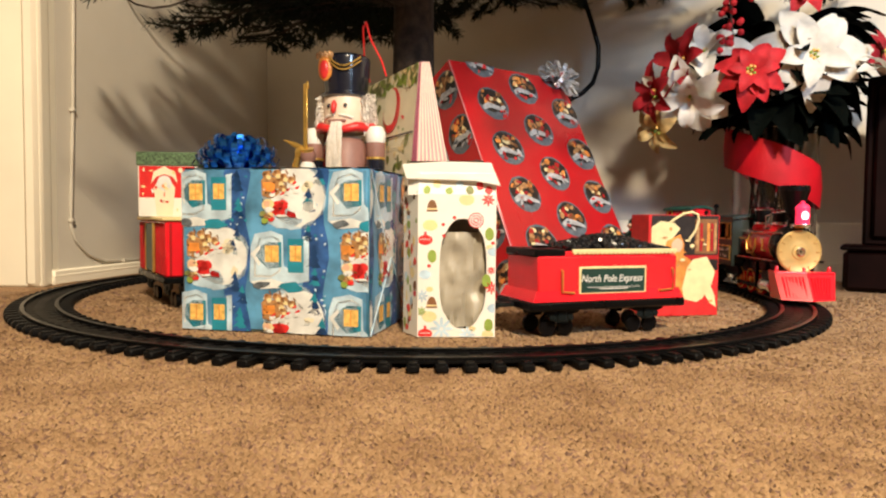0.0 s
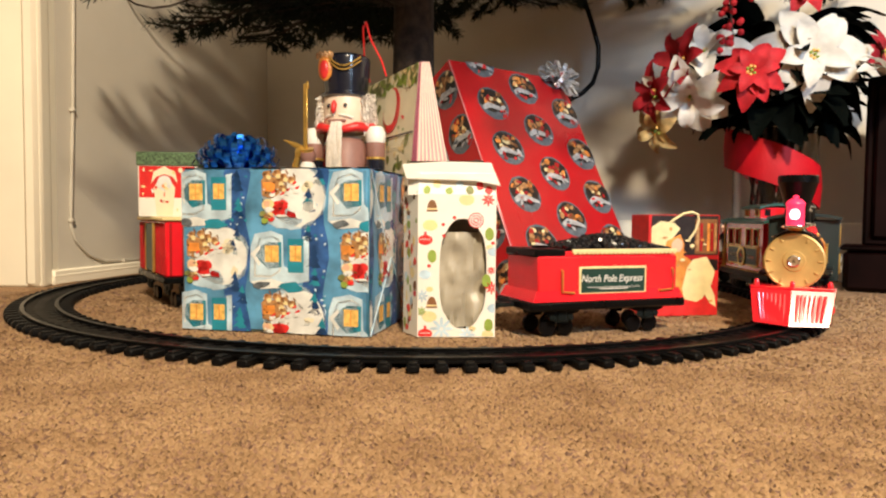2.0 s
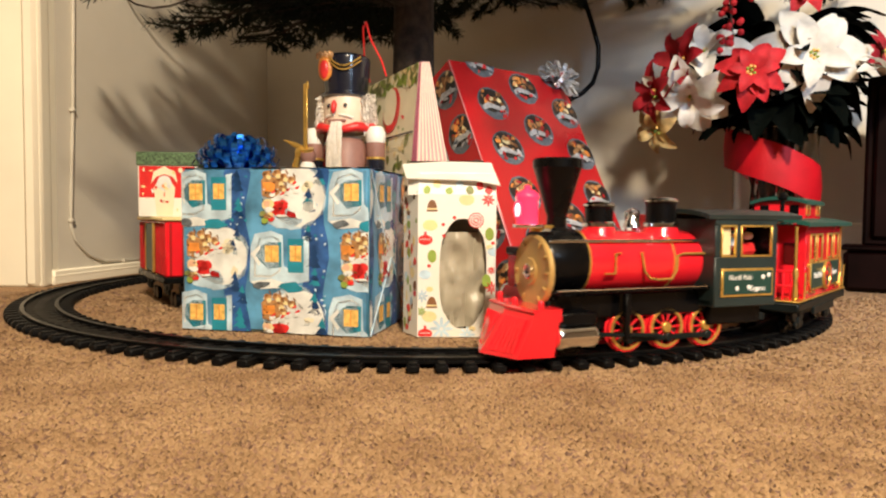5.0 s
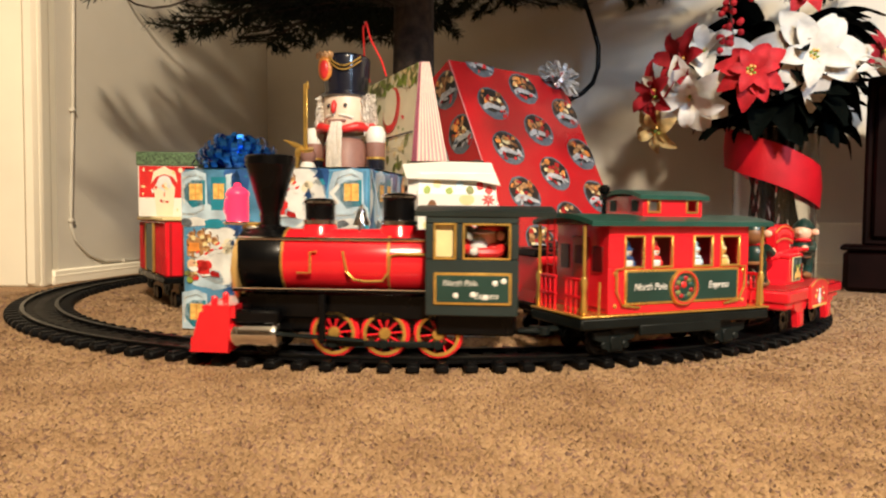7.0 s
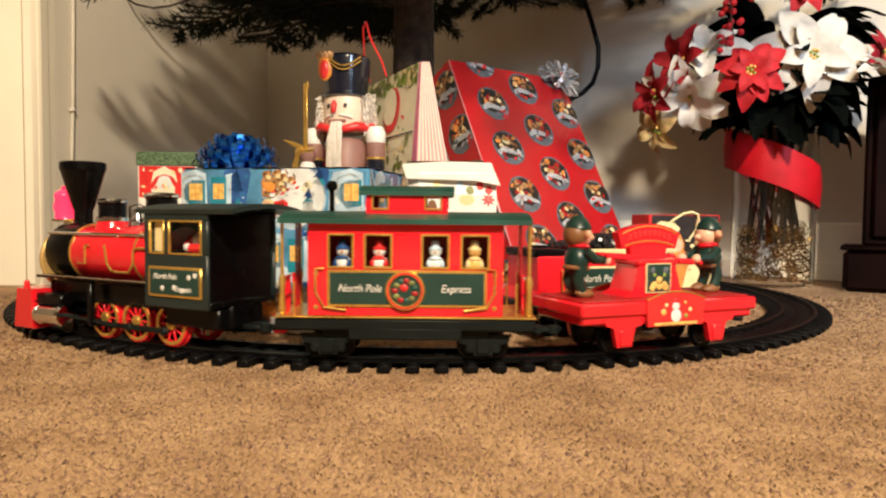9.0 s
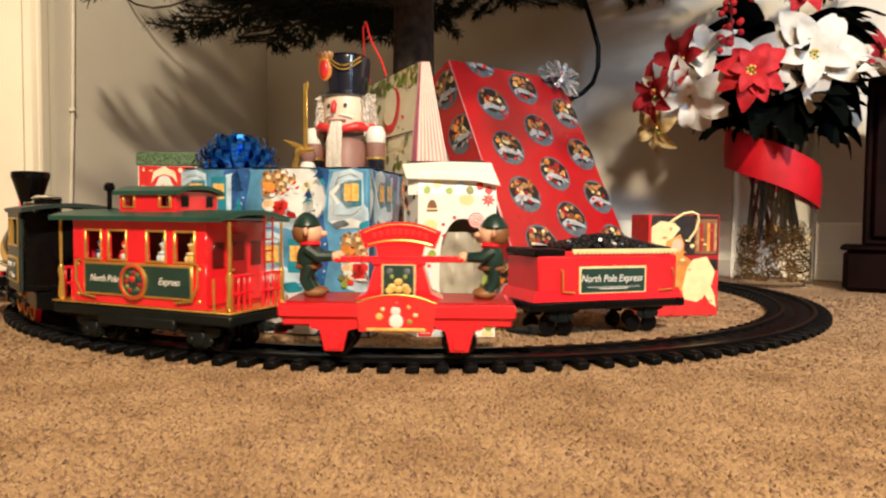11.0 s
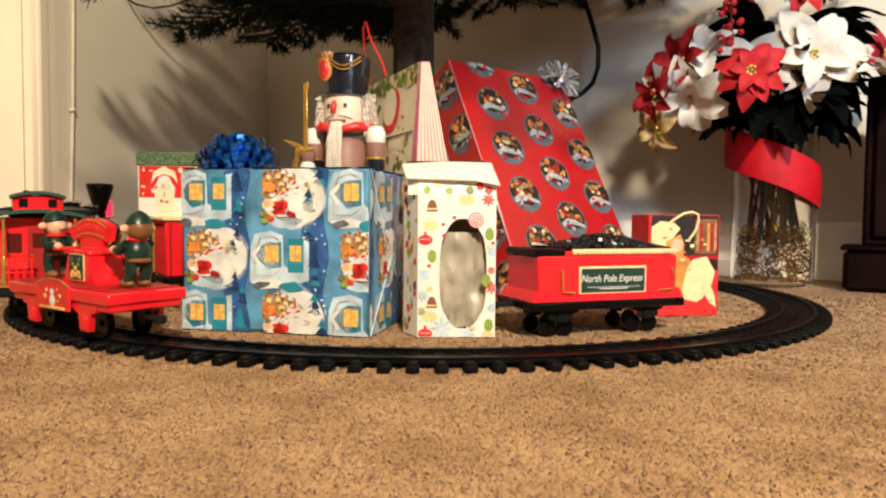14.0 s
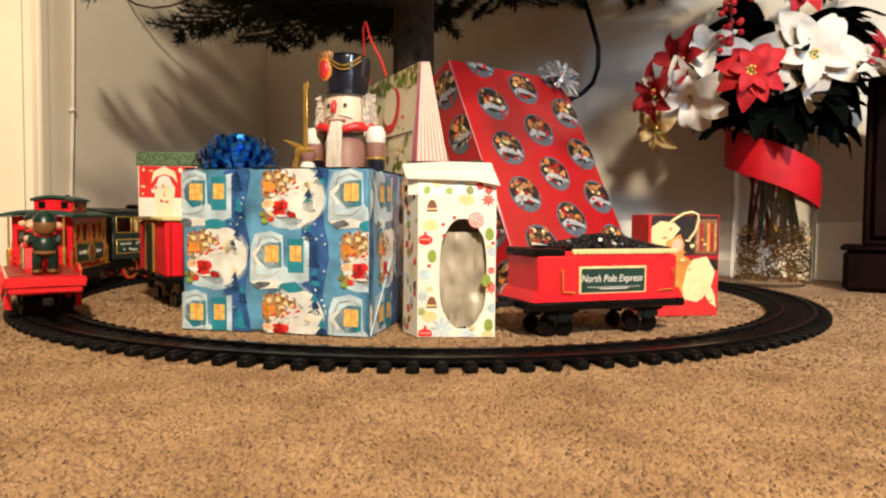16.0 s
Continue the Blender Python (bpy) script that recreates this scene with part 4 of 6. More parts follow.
    for f in (-1, 1):
        s = Shape()
        figure(s, pose(0, 0, 0), ELF, ELF, SKIN, 0.074)
        ob = s.make("toy_pumper", t, "small green-coated toy figure with a green cap")
        ob.matrix_local = pose(f * 0.086, 0, 0.0665, 0, 0, 180 if f > 0 else 0)
        PUMPING.append((ob, f * 0.086, 0.0665, 180 if f > 0 else 0, f * 1.2))
    for e in (-1, 1):
        coupler(t, e * 0.112, e)
    return t


loco = build_locomotive()
caboose = build_caboose()
handcar = build_handcar()
# ---- more materials ----
FOILB = mat("blue_foil", (0.02, 0.16, 0.62), 0.24, metal=0.85, vary=0.2, scale=40)
FOILS = mat("silver_foil", (0.86, 0.86, 0.88), 0.28, metal=0.75, vary=0.05, scale=40)
KRAFT = mat("grey_brown_card", (0.34, 0.27, 0.20), 0.8, vary=0.08, scale=40, bump=0.1)
PINK = mat("pink_stripe_and_highlight", (0.74, 0.34, 0.34), 0.5, vary=0.06, scale=40)
PLUM = mat("plum_print", (0.22, 0.03, 0.06), 0.5, vary=0.1, scale=40)
CREAMP = mat("cream_paper", (0.80, 0.74, 0.55), 0.5, vary=0.05, scale=20)
DGREENP = mat("green_glitter_lid", (0.08, 0.14, 0.07), 0.55, vary=0.6, scale=300)
WRAPRED = mat("red_wrapping_paper", (0.46, 0.010, 0.014), 0.30, vary=0.08, scale=12, bump=0.08, bscale=18, coat=0.15)
PAPERW = mat("white_card", (0.82, 0.80, 0.74), 0.45, vary=0.03, scale=20, bump=0.05, bscale=40)
INK = mat("dark_print", (0.02, 0.014, 0.012), 0.4, vary=0.4, scale=60)
TAN = mat("tan_print", (0.42, 0.22, 0.09), 0.4, vary=0.35, scale=140)
BARK = mat("bark", (0.032, 0.020, 0.013), 0.9, vary=0.5, scale=60, bump=0.8, bscale=90)
NEEDLE = mat("fir_needles", (0.006, 0.012, 0.006), 0.7, vary=0.4, scale=9, spec=0.2)
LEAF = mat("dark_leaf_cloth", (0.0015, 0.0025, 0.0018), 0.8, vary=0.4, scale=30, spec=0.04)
PETALW = mat("white_petal_cloth", (0.66, 0.63, 0.57), 0.7, vary=0.06, scale=60, bump=0.25, bscale=120)
PETALR = mat("red_petal_velvet", (0.46, 0.007, 0.014), 0.75, vary=0.18, scale=50, bump=0.2, bscale=120)
PETALD = mat("dark_red_petal_velvet", (0.32, 0.006, 0.016), 0.75, vary=0.2, scale=50, bump=0.2, bscale=120)
RIBBON = mat("red_velvet_ribbon", (0.50, 0.005, 0.012), 0.55, vary=0.15, scale=20, bump=0.2, bscale=200, spec=0.25)
WOODD = mat("dark_wood", (0.007, 0.0022, 0.002), 0.5, vary=0.5, scale=14, bump=0.1, spec=0.06)
CABLEW = mat("off_white_cable", (0.62, 0.58, 0.50), 0.5, vary=0.05, scale=40)
COALM = mat("black_coal_plastic", (0.010, 0.010, 0.012), 0.16, vary=0.3, scale=60)
COAT = mat("brown_painted_coat", (0.30, 0.15, 0.12), 0.5, vary=0.1, scale=60)
FUR = mat("white_fur", (0.78, 0.72, 0.64), 0.95, vary=0.08, scale=120)
TINSEL = mat("gold_tinsel", (0.42, 0.26, 0.07), 0.22, metal=1.0, vary=0.3, scale=90)
FADED = mat("faded_grey_print", (0.42, 0.42, 0.42), 0.4, vary=0.3, scale=150)
DEEP = mat("deep_blue_print", (0.012, 0.05, 0.15), 0.3, vary=0.35, scale=60, bump=0.12, bscale=24)
GOLDLEAF = mat("tan_gold_cloth", (0.50, 0.36, 0.15), 0.6, vary=0.25, scale=60, bump=0.2, bscale=120)
GLASS = glass("clear_glass")


# ---- flat print on a face ----
class Print:
    """Ink laid on a flat face: outlines in the face's own metres, kept inside it, each layer a little prouder."""

    def __init__(self, o, u, v, w, h):
        self.o, self.u, self.v = Vector(o), Vector(u).normalized(), Vector(v).normalized()
        self.n, self.w, self.h = self.u.cross(self.v), w, h
        self.s = Shape()

    def at(self, a, b, k):
        a, b = min(max(a, 0.0008), self.w - 0.0008), min(max(b, 0.0008), self.h - 0.0008)
        return self.o + self.u * a + self.v * b + self.n * (0.0003 + 0.00022 * k)

    def poly(self, pts, material, k=0):
        xs, ys = [p[0] for p in pts], [p[1] for p in pts]
        if max(xs) < 0.001 or min(xs) > self.w - 0.001 or max(ys) < 0.001 or min(ys) > self.h - 0.001:
            return
        self.s.poly([self.at(a, b, k) for a, b in pts], material)

    def rect(self, a, b, w, h, material, k=0):
        self.poly([(a, b), (a + w, b), (a + w, b + h), (a, b + h)], material, k)

    def blob(self, a, b, ra, rb, material, k=0, n=14, rough=0.0, seed=0, turn=0.0):
        rnd = random.Random(seed * 7919 + 13)
        pts = []
        for i in range(n):
            t = 2 * math.pi * i / n
            q = 1 + rough * (rnd.random() * 2 - 1)
            x, y = ra * q * math.cos(t), rb * q * math.sin(t)
            pts.append((a + x * math.cos(turn) - y * math.sin(turn), b + x * math.sin(turn) + y * math.cos(turn)))
        self.poly(pts, material, k)

    def make(self, name, parent, label=""):
        return self.s.make(name, parent, label, flat=True)


# ---- the large blue present ----
def tile_house(p, a, b, c, seed):
    """Snowy cottage with lit windows, c is its size."""
    r = random.Random(seed)
    p.poly([(a + c * x, b + c * y) for x, y in ((-.52, -.42), (-.50, .2), (-.42, .44), (-.1, .50), (.12, .42), (.14, -.12), (.3, -.2), (.52, -.1), (.5, .40), (.62, .42), (.62, -.38), (.3, -.46), (0, -.40))], LBLUE, 1)
    p.poly([(a + c * x, b + c * y) for x, y in ((-.44, -.34), (-.42, .16), (-.34, .36), (-.08, .42), (.06, .34), (.08, -.22), (-.1, -.34))], SNOW, 1)
    p.poly([(a + c * x, b + c * y) for x, y in ((-.40, -.30), (-.38, .14), (-.30, .33), (-.08, .38), (.03, .32), (.05, -.20), (-.1, -.30))], LBLUE, 2)
    p.poly([(a + c * x, b + c * y) for x, y in ((-.44, .05), (-.30, .22), (-.16, .30), (.1, .30), (.1, -.14), (-.16, -.20), (-.30, -.06))], TEAL, 2)
    p.poly([(a + c * x, b + c * y) for x, y in ((-.50, .08), (-.32, .24), (-.30, .18), (-.40, .06), (-.30, -.08), (-.33, -.14))], SNOW, 3)
    p.rect(a - c * .22, b - c * .06, c * .27, c * .30, YELLOW, 3)
    p.rect(a - c * .10, b - c * .06, c * .02, c * .30, ORANGE, 4)
    p.rect(a + c * .22, b - c * .24, c * .30, c * .60, TEAL, 2)
    p.rect(a + c * .26, b - c * .04, c * .22, c * .28, YELLOW, 3)
    p.rect(a + c * .36, b - c * .04, c * .02, c * .28, ORANGE, 4)
    p.blob(a - c * .28, b - c * .47, c * .16, c * .07, SLATE, 3, 10, .3, seed)
    p.blob(a + c * .30, b - c * .50, c * .22, c * .09, TEAL, 3, 10, .3, seed + 1)
    p.poly([(a + c * x, b + c * y) for x, y in ((-.5, -.42), (-.1, -.36), (.2, -.44), (.1, -.52), (-.3, -.55))], SNOW, 2)


def tile_scene(p, a, b, c, seed):
    """A white hill with a loaded sleigh, brown animals and a red-coated figure in loose dabs of colour."""
    r = random.Random(seed)

    def dab(x, y, rx, ry, m_, k, n=11, rough=.18, turn=0.0):
        p.blob(a + c * x, b + c * y, c * rx, c * ry, m_, k, n, rough, seed + int(x * 90) + int(y * 70), turn)
    dab(.26, .02, .60, .60, LBLUE, 0, 22, .06)
    dab(.22, .04, .56, .55, FADED, 0, 22, .05)
    dab(.30, .03, .52, .54, SNOW, 1, 22, .04)
    dab(.02, -.38, .38, .16, LBLUE, 1, 14, .15)
    for i in range(8):
        dab(r.uniform(.2, .6), r.uniform(-.35, .35), r.uniform(.06, .12), r.uniform(.05, .1), r.choice((CREAMP, SNOW, SNOW)), 2, 12, .2)
    p.poly([(a + c * x, b + c * y) for x, y in ((-.36, .02), (-.38, .30), (-.30, .38), (-.06, .34), (-.02, .06), (-.18, -.02))], TAN, 3)
    p.poly([(a + c * x, b + c * y) for x, y in ((-.34, .10), (-.35, .26), (-.12, .26), (-.10, .10))], ORANGE, 4)
    for x, y in ((-.26, .40), (-.08, .42), (.06, .36), (.20, .30), (.04, .16), (-.02, .28)):
        dab(x, y, .085, .07, TAN, 5)
        dab(x + .03, y - .05, .05, .045, CREAM, 6)
        dab(x - .02, y + .03, .03, .022, BROWN, 7)
        dab(x + .06, y + .08, .014, .05, BROWN, 6, 8, .2, .6)
    for x, y in ((.24, .20), (.12, .08), (.30, .12), (.02, .02), (-.16, .04)):
        dab(x, y, .06, .05, SNOW, 6)
        dab(x + .02, y + .05, .05, .022, PRED, 7, 9, .2, .5)
    for x, y, q in ((-.06, -.16, .13), (.04, -.14, .11), (-.02, -.26, .12), (-.14, -.22, .09)):
        dab(x, y, q, q * .8, PRED, 8)
    dab(-.24, -.14, .11, .10, CREAM, 9)
    dab(-.26, -.12, .07, .06, SKIN, 10)
    dab(-.22, -.22, .09, .05, SNOW, 10)
    dab(.02, -.33, .12, .022, SNOW, 10)
    p.poly([(a + c * x, b + c * y) for x, y in ((.10, -.34), (.14, -.24), (.28, -.28), (.30, -.36))], DRED, 8)
    for x, y, m_ in ((-.34, -.30, OLIVE), (-.26, -.34, TAN), (-.18, -.38, PRED), (-.30, -.42, LGREEN), (-.20, -.32, CREAM)):
        dab(x, y, .07, .055, m_, 9)
    for i in range(16):
        dab(r.uniform(-.38, .2), r.uniform(-.4, .4), .018, .014, r.choice((INK, BROWN, SNOW, INK)), 11, 7, .3)


def wrap_print(p, seed, x0=0.0):
    """Half-drop repeat of cottages and sleighs between dark blue strips."""
    pitch, row = 0.0985, 0.0725
    k = 0
    for c in range(-1, int(p.w / pitch) + 3):
        a = x0 + c * pitch
        p.poly([(a + .034 + .004 * math.sin(j * 1.7), -.01 + j * .02) for j in range(12)] + [(a + .062 + .004 * math.sin(j * 1.3 + 1), -.01 + j * .02) for j in range(11, -1, -1)], BLUE, 0)
        for q in range(26):
            rr = random.Random(seed + c * 100 + q)
            p.blob(a + rr.uniform(.035, .062), rr.uniform(0, p.h), rr.uniform(.0008, .0022), rr.uniform(.0008, .0022), rr.choice((LBLUE, TEAL, TEAL, LBLUE)), 1, 6, .3, q)
        for q in range(7):
            rr = random.Random(seed + c * 57 + q)
            fx, fy, fs_ = a + rr.uniform(.038, .058), p.h * q / 7 + rr.uniform(-.01, .01), rr.uniform(.006, .010)
            for lv in range(3):
                yy = fy + lv * fs_ * .8
                ww = fs_ * (1 - lv * .22)
                p.poly([(fx - ww, yy), (fx - ww * .4, yy + fs_ * .2), (fx, yy - fs_ * .1), (fx + ww, yy), (fx + ww * .25, yy + fs_ * 1.2)], DEEP if rr.random() < .6 else TEAL, 1 + lv)
        for rw in range(4):
            b = p.h - .034 - rw * row
            (tile_house if (c + rw) % 2 == 0 else tile_scene)(p, a + (0.0 if (c + rw) % 2 == 0 else 0.006), b, 0.066, seed + 17 * rw + c)


def build_blue_present():
    w, d, h = 0.239, 0.17, 0.195
    t = thing("wrapped_present", pose(-0.318, 0.824, 0, 0, 0, -11.9), "large present in glossy blue paper printed with snowy cottages", "present")
    s = Shape().box((w / 2, d / 2, h / 2), (w, d, h), mat("blue_wrapping_paper", (0.09, 0.27, 0.46), 0.3, vary=0.45, scale=22, bump=0.12, bscale=22, coat=0.2), 0.004)
    s.make("box", t)
    f = Print((0, 0, 0), (1, 0, 0), (0, 0, 1), w, h)
    wrap_print(f, 5, 0.026)
    f.make("front_print", t, "cottages and sleighs on blue and white paper")
    r = Print((w, 0, 0), (0, 1, 0), (0, 0, 1), d, h)
    wrap_print(r, 31, 0.05)
    r.make("side_print", t, "cottages and sleighs, partly folded under")
    for a, b in (((0, 0), (d * .5, h * .45)), ((d, 0), (d * .5, h * .45)), ((0, h), (d * .35, h * .55))):
        fo = Shape().tube([(w + .0012, a[0] * .96 + .002, a[1] * .98 + .001), (w + .0016, b[0], b[1])], 0.0009, LBLUE, 5)
        fo.make("fold_edge", t, "creased paper fold")
    tp = Print((0, 0, h), (1, 0, 0), (0, 1, 0), w, d)
    wrap_print(tp, 77, 0.01)
    tp.make("top_print", t)


build_blue_present()


def bow(name, m, material, r, label, seed, spiky=False, tiers=((11, 0.0, 1.0), (10, 0.35, 0.82), (8, 0.75, 0.62), (5, 1.15, 0.40)), width=0.014):
    rnd = random.Random(seed)
    t = thing(name, m, label, "gift bow")
    Shape().cyl((0, 0, 0.001), r * 0.4, 0.002, material).make("backing", t)
    for n, el, sc in tiers:
        for i in range(n):
            a = 2 * math.pi * (i + rnd.random() * 0.35) / n + el
            e = el + rnd.uniform(-.12, .12)
            ln, hw = r * sc * rnd.uniform(.92, 1.06), width / 2
            pts = []
            for j in range(13):
                q = j / 12 * math.pi * 2
                x = ln * (0.5 - 0.5 * math.cos(q))
                z = ln * 0.19 * math.sin(q) * (1 if not spiky else .7)
                pts.append((x * math.cos(e) - z * math.sin(e), x * math.sin(e) + z * math.cos(e) + 0.004))
            vs, fs = [], []
            for j, (x, z) in enumerate(pts):
                tw = hw * (0.35 + 0.65 * math.sin(math.pi * min(1, max(0, x / ln)) * .5 + .1))
                for k in (-1, 1):
                    vs.append((x * math.cos(a) - k * tw * math.sin(a), x * math.sin(a) + k * tw * math.cos(a), max(0.0012, z)))
            for j in range(12):
                fs.append((j * 2, j * 2 + 1, j * 2 + 3, j * 2 + 2))
            Shape().add(vs, fs, material).make("loop", t)
    return t


bow("gift_bow", pose(-0.272, 0.90, 0.196), FOILB, 0.055, "shiny blue foil gift bow on the blue present", 3, False, ((22, 0.12, 1.0), (21, 0.36, 1.0), (19, 0.6, 0.98), (15, 0.85, 0.94), (11, 1.1, 0.90), (6, 1.35, 0.86)), 0.0082)


# ---- the white card box with an oval opening ----
def build_card_box():
    t = thing("gable_box", pose(-0.029, 0.782, 0, 0, 0, 3), "white card gift box with coloured ornament print and oval opening", "gift box")
    w, h, d, th = 0.0905, 0.166, 0.078, 0.001
    # the opening's outline: shoulders at top and bottom, a round belly
    hole = []
    for i in range(40):
        a = 2 * math.pi * i / 40
        x, z = math.cos(a), math.sin(a)
        hx = 0.0275 * (abs(x) ** 0.8) * (1 if x > 0 else -1)
        hz = 0.064 * (abs(z) ** 0.75) * (1 if z > 0 else -1)
        if abs(hz) > 0.046:
            hx *= 0.92
        hole.append((0.0525 + hx, 0.074 + hz))
    outer = []
    for x, z in hole:
        dx, dz = x - 0.0525, z - 0.074
        k = min([(w - 0.0525) / dx if dx > 1e-6 else 9e9, -0.0525 / dx if dx < -1e-6 else 9e9, (h - 0.074) / dz if dz > 1e-6 else 9e9, -0.074 / dz if dz < -1e-6 else 9e9])
        outer.append((0.0525 + dx * k, 0.074 + dz * k))
    for cx, cz in ((0, 0), (w, 0), (w, h), (0, h)):
        i = min(range(40), key=lambda q: (outer[q][0] - cx) ** 2 + (outer[q][1] - cz) ** 2)
        outer[i] = (cx, cz)
    s, n = Shape(), 40
    vs = [(x, 0, z) for x, z in outer] + [(x, 0, z) for x, z in hole] + [(x, th, z) for x, z in outer] + [(x, th, z) for x, z in hole]
    fs = []
    for i in range(n):
        j = (i + 1) % n
        fs += [(i, j, n + j, n + i), (2 * n + j, 2 * n + i, 3 * n + i, 3 * n + j), (n + i, n + j, 3 * n + j, 3 * n + i), (j, i, 2 * n + i, 2 * n + j)]
    s.add(vs, fs, PAPERW)
    s.make("front_panel", t, "white printed front with an oval opening", angle=20)

    def panel(name, a, b, hh, label="", material=PAPERW):
        dx, dy = b[0] - a[0], b[1] - a[1]
        ln = math.hypot(dx, dy)
        m = Matrix.Translation((*a, 0)) @ Matrix.Rotation(math.atan2(dy, dx), 4, "Z")
        return Shape().box((ln / 2, th / 2, hh / 2), (ln, th, hh), material, 0.0003, m).make(name, t, label)
    lb, rb = (-0.0165, 0.036), (w, d)
    panel("corner_panel", lb, (0, 0), h + 0.004)
    panel("side_panel", (-0.0165, d), lb, h + 0.012)
    panel("side_panel", (w, 0.001), rb, h + 0.012)
    panel("back_panel", (w, d), (-0.0165, d), 0.190, "plain grey-brown inside", KRAFT)
    Shape().add([(0, 0.002, 0.002), (w, 0.002, 0.002), (w, d, 0.002), (-.016, d, 0.002), (-.016, .036, .002)], [(0, 1, 2, 3, 4)], KRAFT).make("bottom", t)
    nk = Shape().add([(-0.012, 0.010, h - 0.001), (0.0, 0.0006, h - 0.001), (w, 0.0006, h - 0.001), (w - 0.003, 0.014, 0.192), (0.002, 0.014, 0.192), (-0.012, 0.020, 0.192)], [(0, 1, 4, 5), (1, 2, 3, 4)], PAPERW)
    nk = nk.make("neck_panel", t, "printed slanting neck under the flap", angle=20)
    pn = Print((0.0, 0.0004, h - 0.001), (1, 0, 0), (0, 0.0134, 0.027), w - 0.003, 0.030)
    for i, (a, b) in enumerate(((.010, .006), (.022, .014), (.036, .005), (.048, .013), (.060, .006), (.072, .012), (.082, .006))):
        pn.blob(a, b, .0045, .0055, (LGREEN, CREAM, LGREEN, LBLUE, OLIVE, PRED, PRED)[i], 1, 12, .15, i)
    pn.make("neck_print", nk)
    # the bent roof flap
    fl = Shape()
    a = [(-0.014, 0.004, 0.184), (0.030, -0.001, 0.183), (0.066, -0.002, 0.182), (0.094, -0.006, 0.1765)]
    b = [(-0.019, 0.040, 0.203), (0.030, 0.044, 0.207), (0.062, 0.043, 0.2065), (0.088, 0.036, 0.2055)]
    vs = a + b + [(x, y + .0006, z - .0009) for x, y, z in a + b]
    fs = [(i, i + 1, i + 5, i + 4) for i in range(3)] + [(i + 8, i + 12, i + 13, i + 9) for i in range(3)] + [(0, 8, 9, 1), (1, 9, 10, 2), (2, 10, 11, 3), (3, 11, 15, 7), (4, 12, 8, 0), (5, 13, 12, 4), (6, 14, 13, 5), (7, 15, 14, 6)]
    fl.add(vs, fs, PAPERW)
    fl.make("roof_flap", t, "plain white bent roof flap", angle=20)
    fl2 = Shape().add([(-0.016, d, 0.190), (w, d, 0.190), (0.080, 0.048, 0.209), (-0.010, 0.046, 0.207)], [(0, 1, 2, 3)], KRAFT)
    fl2.make("rear_flap", t)
    # crumpled clear film inside
    fm, cols, rws = Shape(), 15, 22
    vs = []
    for j in range(rws):
        for i in range(cols):
            vs.append((0.020 + 0.064 * i / (cols - 1), 0.012 + 0.010 * noise.noise((i * .55, j * .18, 4)) + 0.004 * noise.noise((i * 1.1, j * .6, 9)), 0.010 + 0.112 * j / (rws - 1)))
    fm.add(vs, [(j * cols + i, j * cols + i + 1, (j + 1) * cols + i + 1, (j + 1) * cols + i) for j in range(rws - 1) for i in range(cols - 1)], mat("cloudy_film", (0.40, 0.36, 0.28), 0.42, vary=0.16, scale=14, bump=0.3, bscale=30))
    fm.make("torn_lining", t, "crumpled pale lining inside the opening", angle=60)
    p = Print((0, 0, 0), (1, 0, 0), (0, 0, 1), w, h)
    def drop(a, b, r, m_, k=1, tilt=0.0):
        p.blob(a, b, r * .7, r, m_, k, 12, 0.05, 1, tilt)
    def bell(a, b):
        p.poly([(a - .0065, b - .006), (a + .0065, b - .006), (a + .0052, b + .001), (a + .003, b + .006), (a, b + .0075), (a - .003, b + .006), (a - .0052, b + .001)], BROWN, 1)
        p.rect(a - .006, b - .004, .012, .0018, CREAM, 2)
    def star(a, b, r, m_, n=8):
        for i in range(n):
            q = 2 * math.pi * i / n
            p.blob(a + r * .55 * math.cos(q), b + r * .55 * math.sin(q), r * .45, r * .14, m_, 1, 8, 0, 1, q)
    for a, b in ((.016, .152), (.0165, .040)):
        bell(a, b)
    for a, b in ((.0085, .113), (.009, .004)):
        p.blob(a, b, .0085, .0058, PRED, 1, 14)
        p.rect(a - .0015, b + .0055, .003, .004, PRED, 1)
        for q in range(5):
            p.blob(a - .005 + .0025 * q, b + .0008, .0008, .001, SNOW, 2, 6)
    for a, b, m_ in ((.0165, .094, LGREEN), (.083, .120, LGREEN), (.083, .014, LGREEN), (.080, .066, LGREEN)):
        drop(a, b, .0075, m_)
    for a, b in ((.0085, .073), (.088, .100), (.0885, .034)):
        p.blob(a, b, .0072, .0055, LBLUE, 1, 12)
    for a, b, r in ((.014, .130, .0085), (.056, .160, .009), (.014, .024, .0085), (.083, .105, .004), (.014, .056, .004), (.082, .003, .007), (.064, .010, .004)):
        p.blob(a, b, r, r * .75, mat("pale_yellow_print", (0.78, 0.72, 0.34), 0.5, vary=0.06) if a == .014 and b == .130 else CREAM, 1, 14)
    for r, m_ in ((.009, PRED), (.0078, SNOW), (.0062, PRED), (.005, SNOW), (.0034, PRED), (.002, SNOW)):
        p.blob(.067, .136, r, r, m_, 1 + int((.009 - r) * 900), 18)
    for a, b, r, m_ in ((.081, .160, .008, PRED), (.086, .058, .008, PRED), (.005, .048, .008, LBLUE), (.028, .010, .014, LBLUE), (.058, .003, .010, LBLUE), (.005, .030, .006, LGREEN), (.0855, .078, .005, PRED)):
        star(a, b, r, m_)
    for a, b in ((.013, .083), (.029, .131), (.087, .110), (.042, .139), (.030, .118)):
        p.blob(a, b, .0022, .002, PRED, 1, 8)
    p.make("front_print", t, "small red, green, blue and brown ornaments")
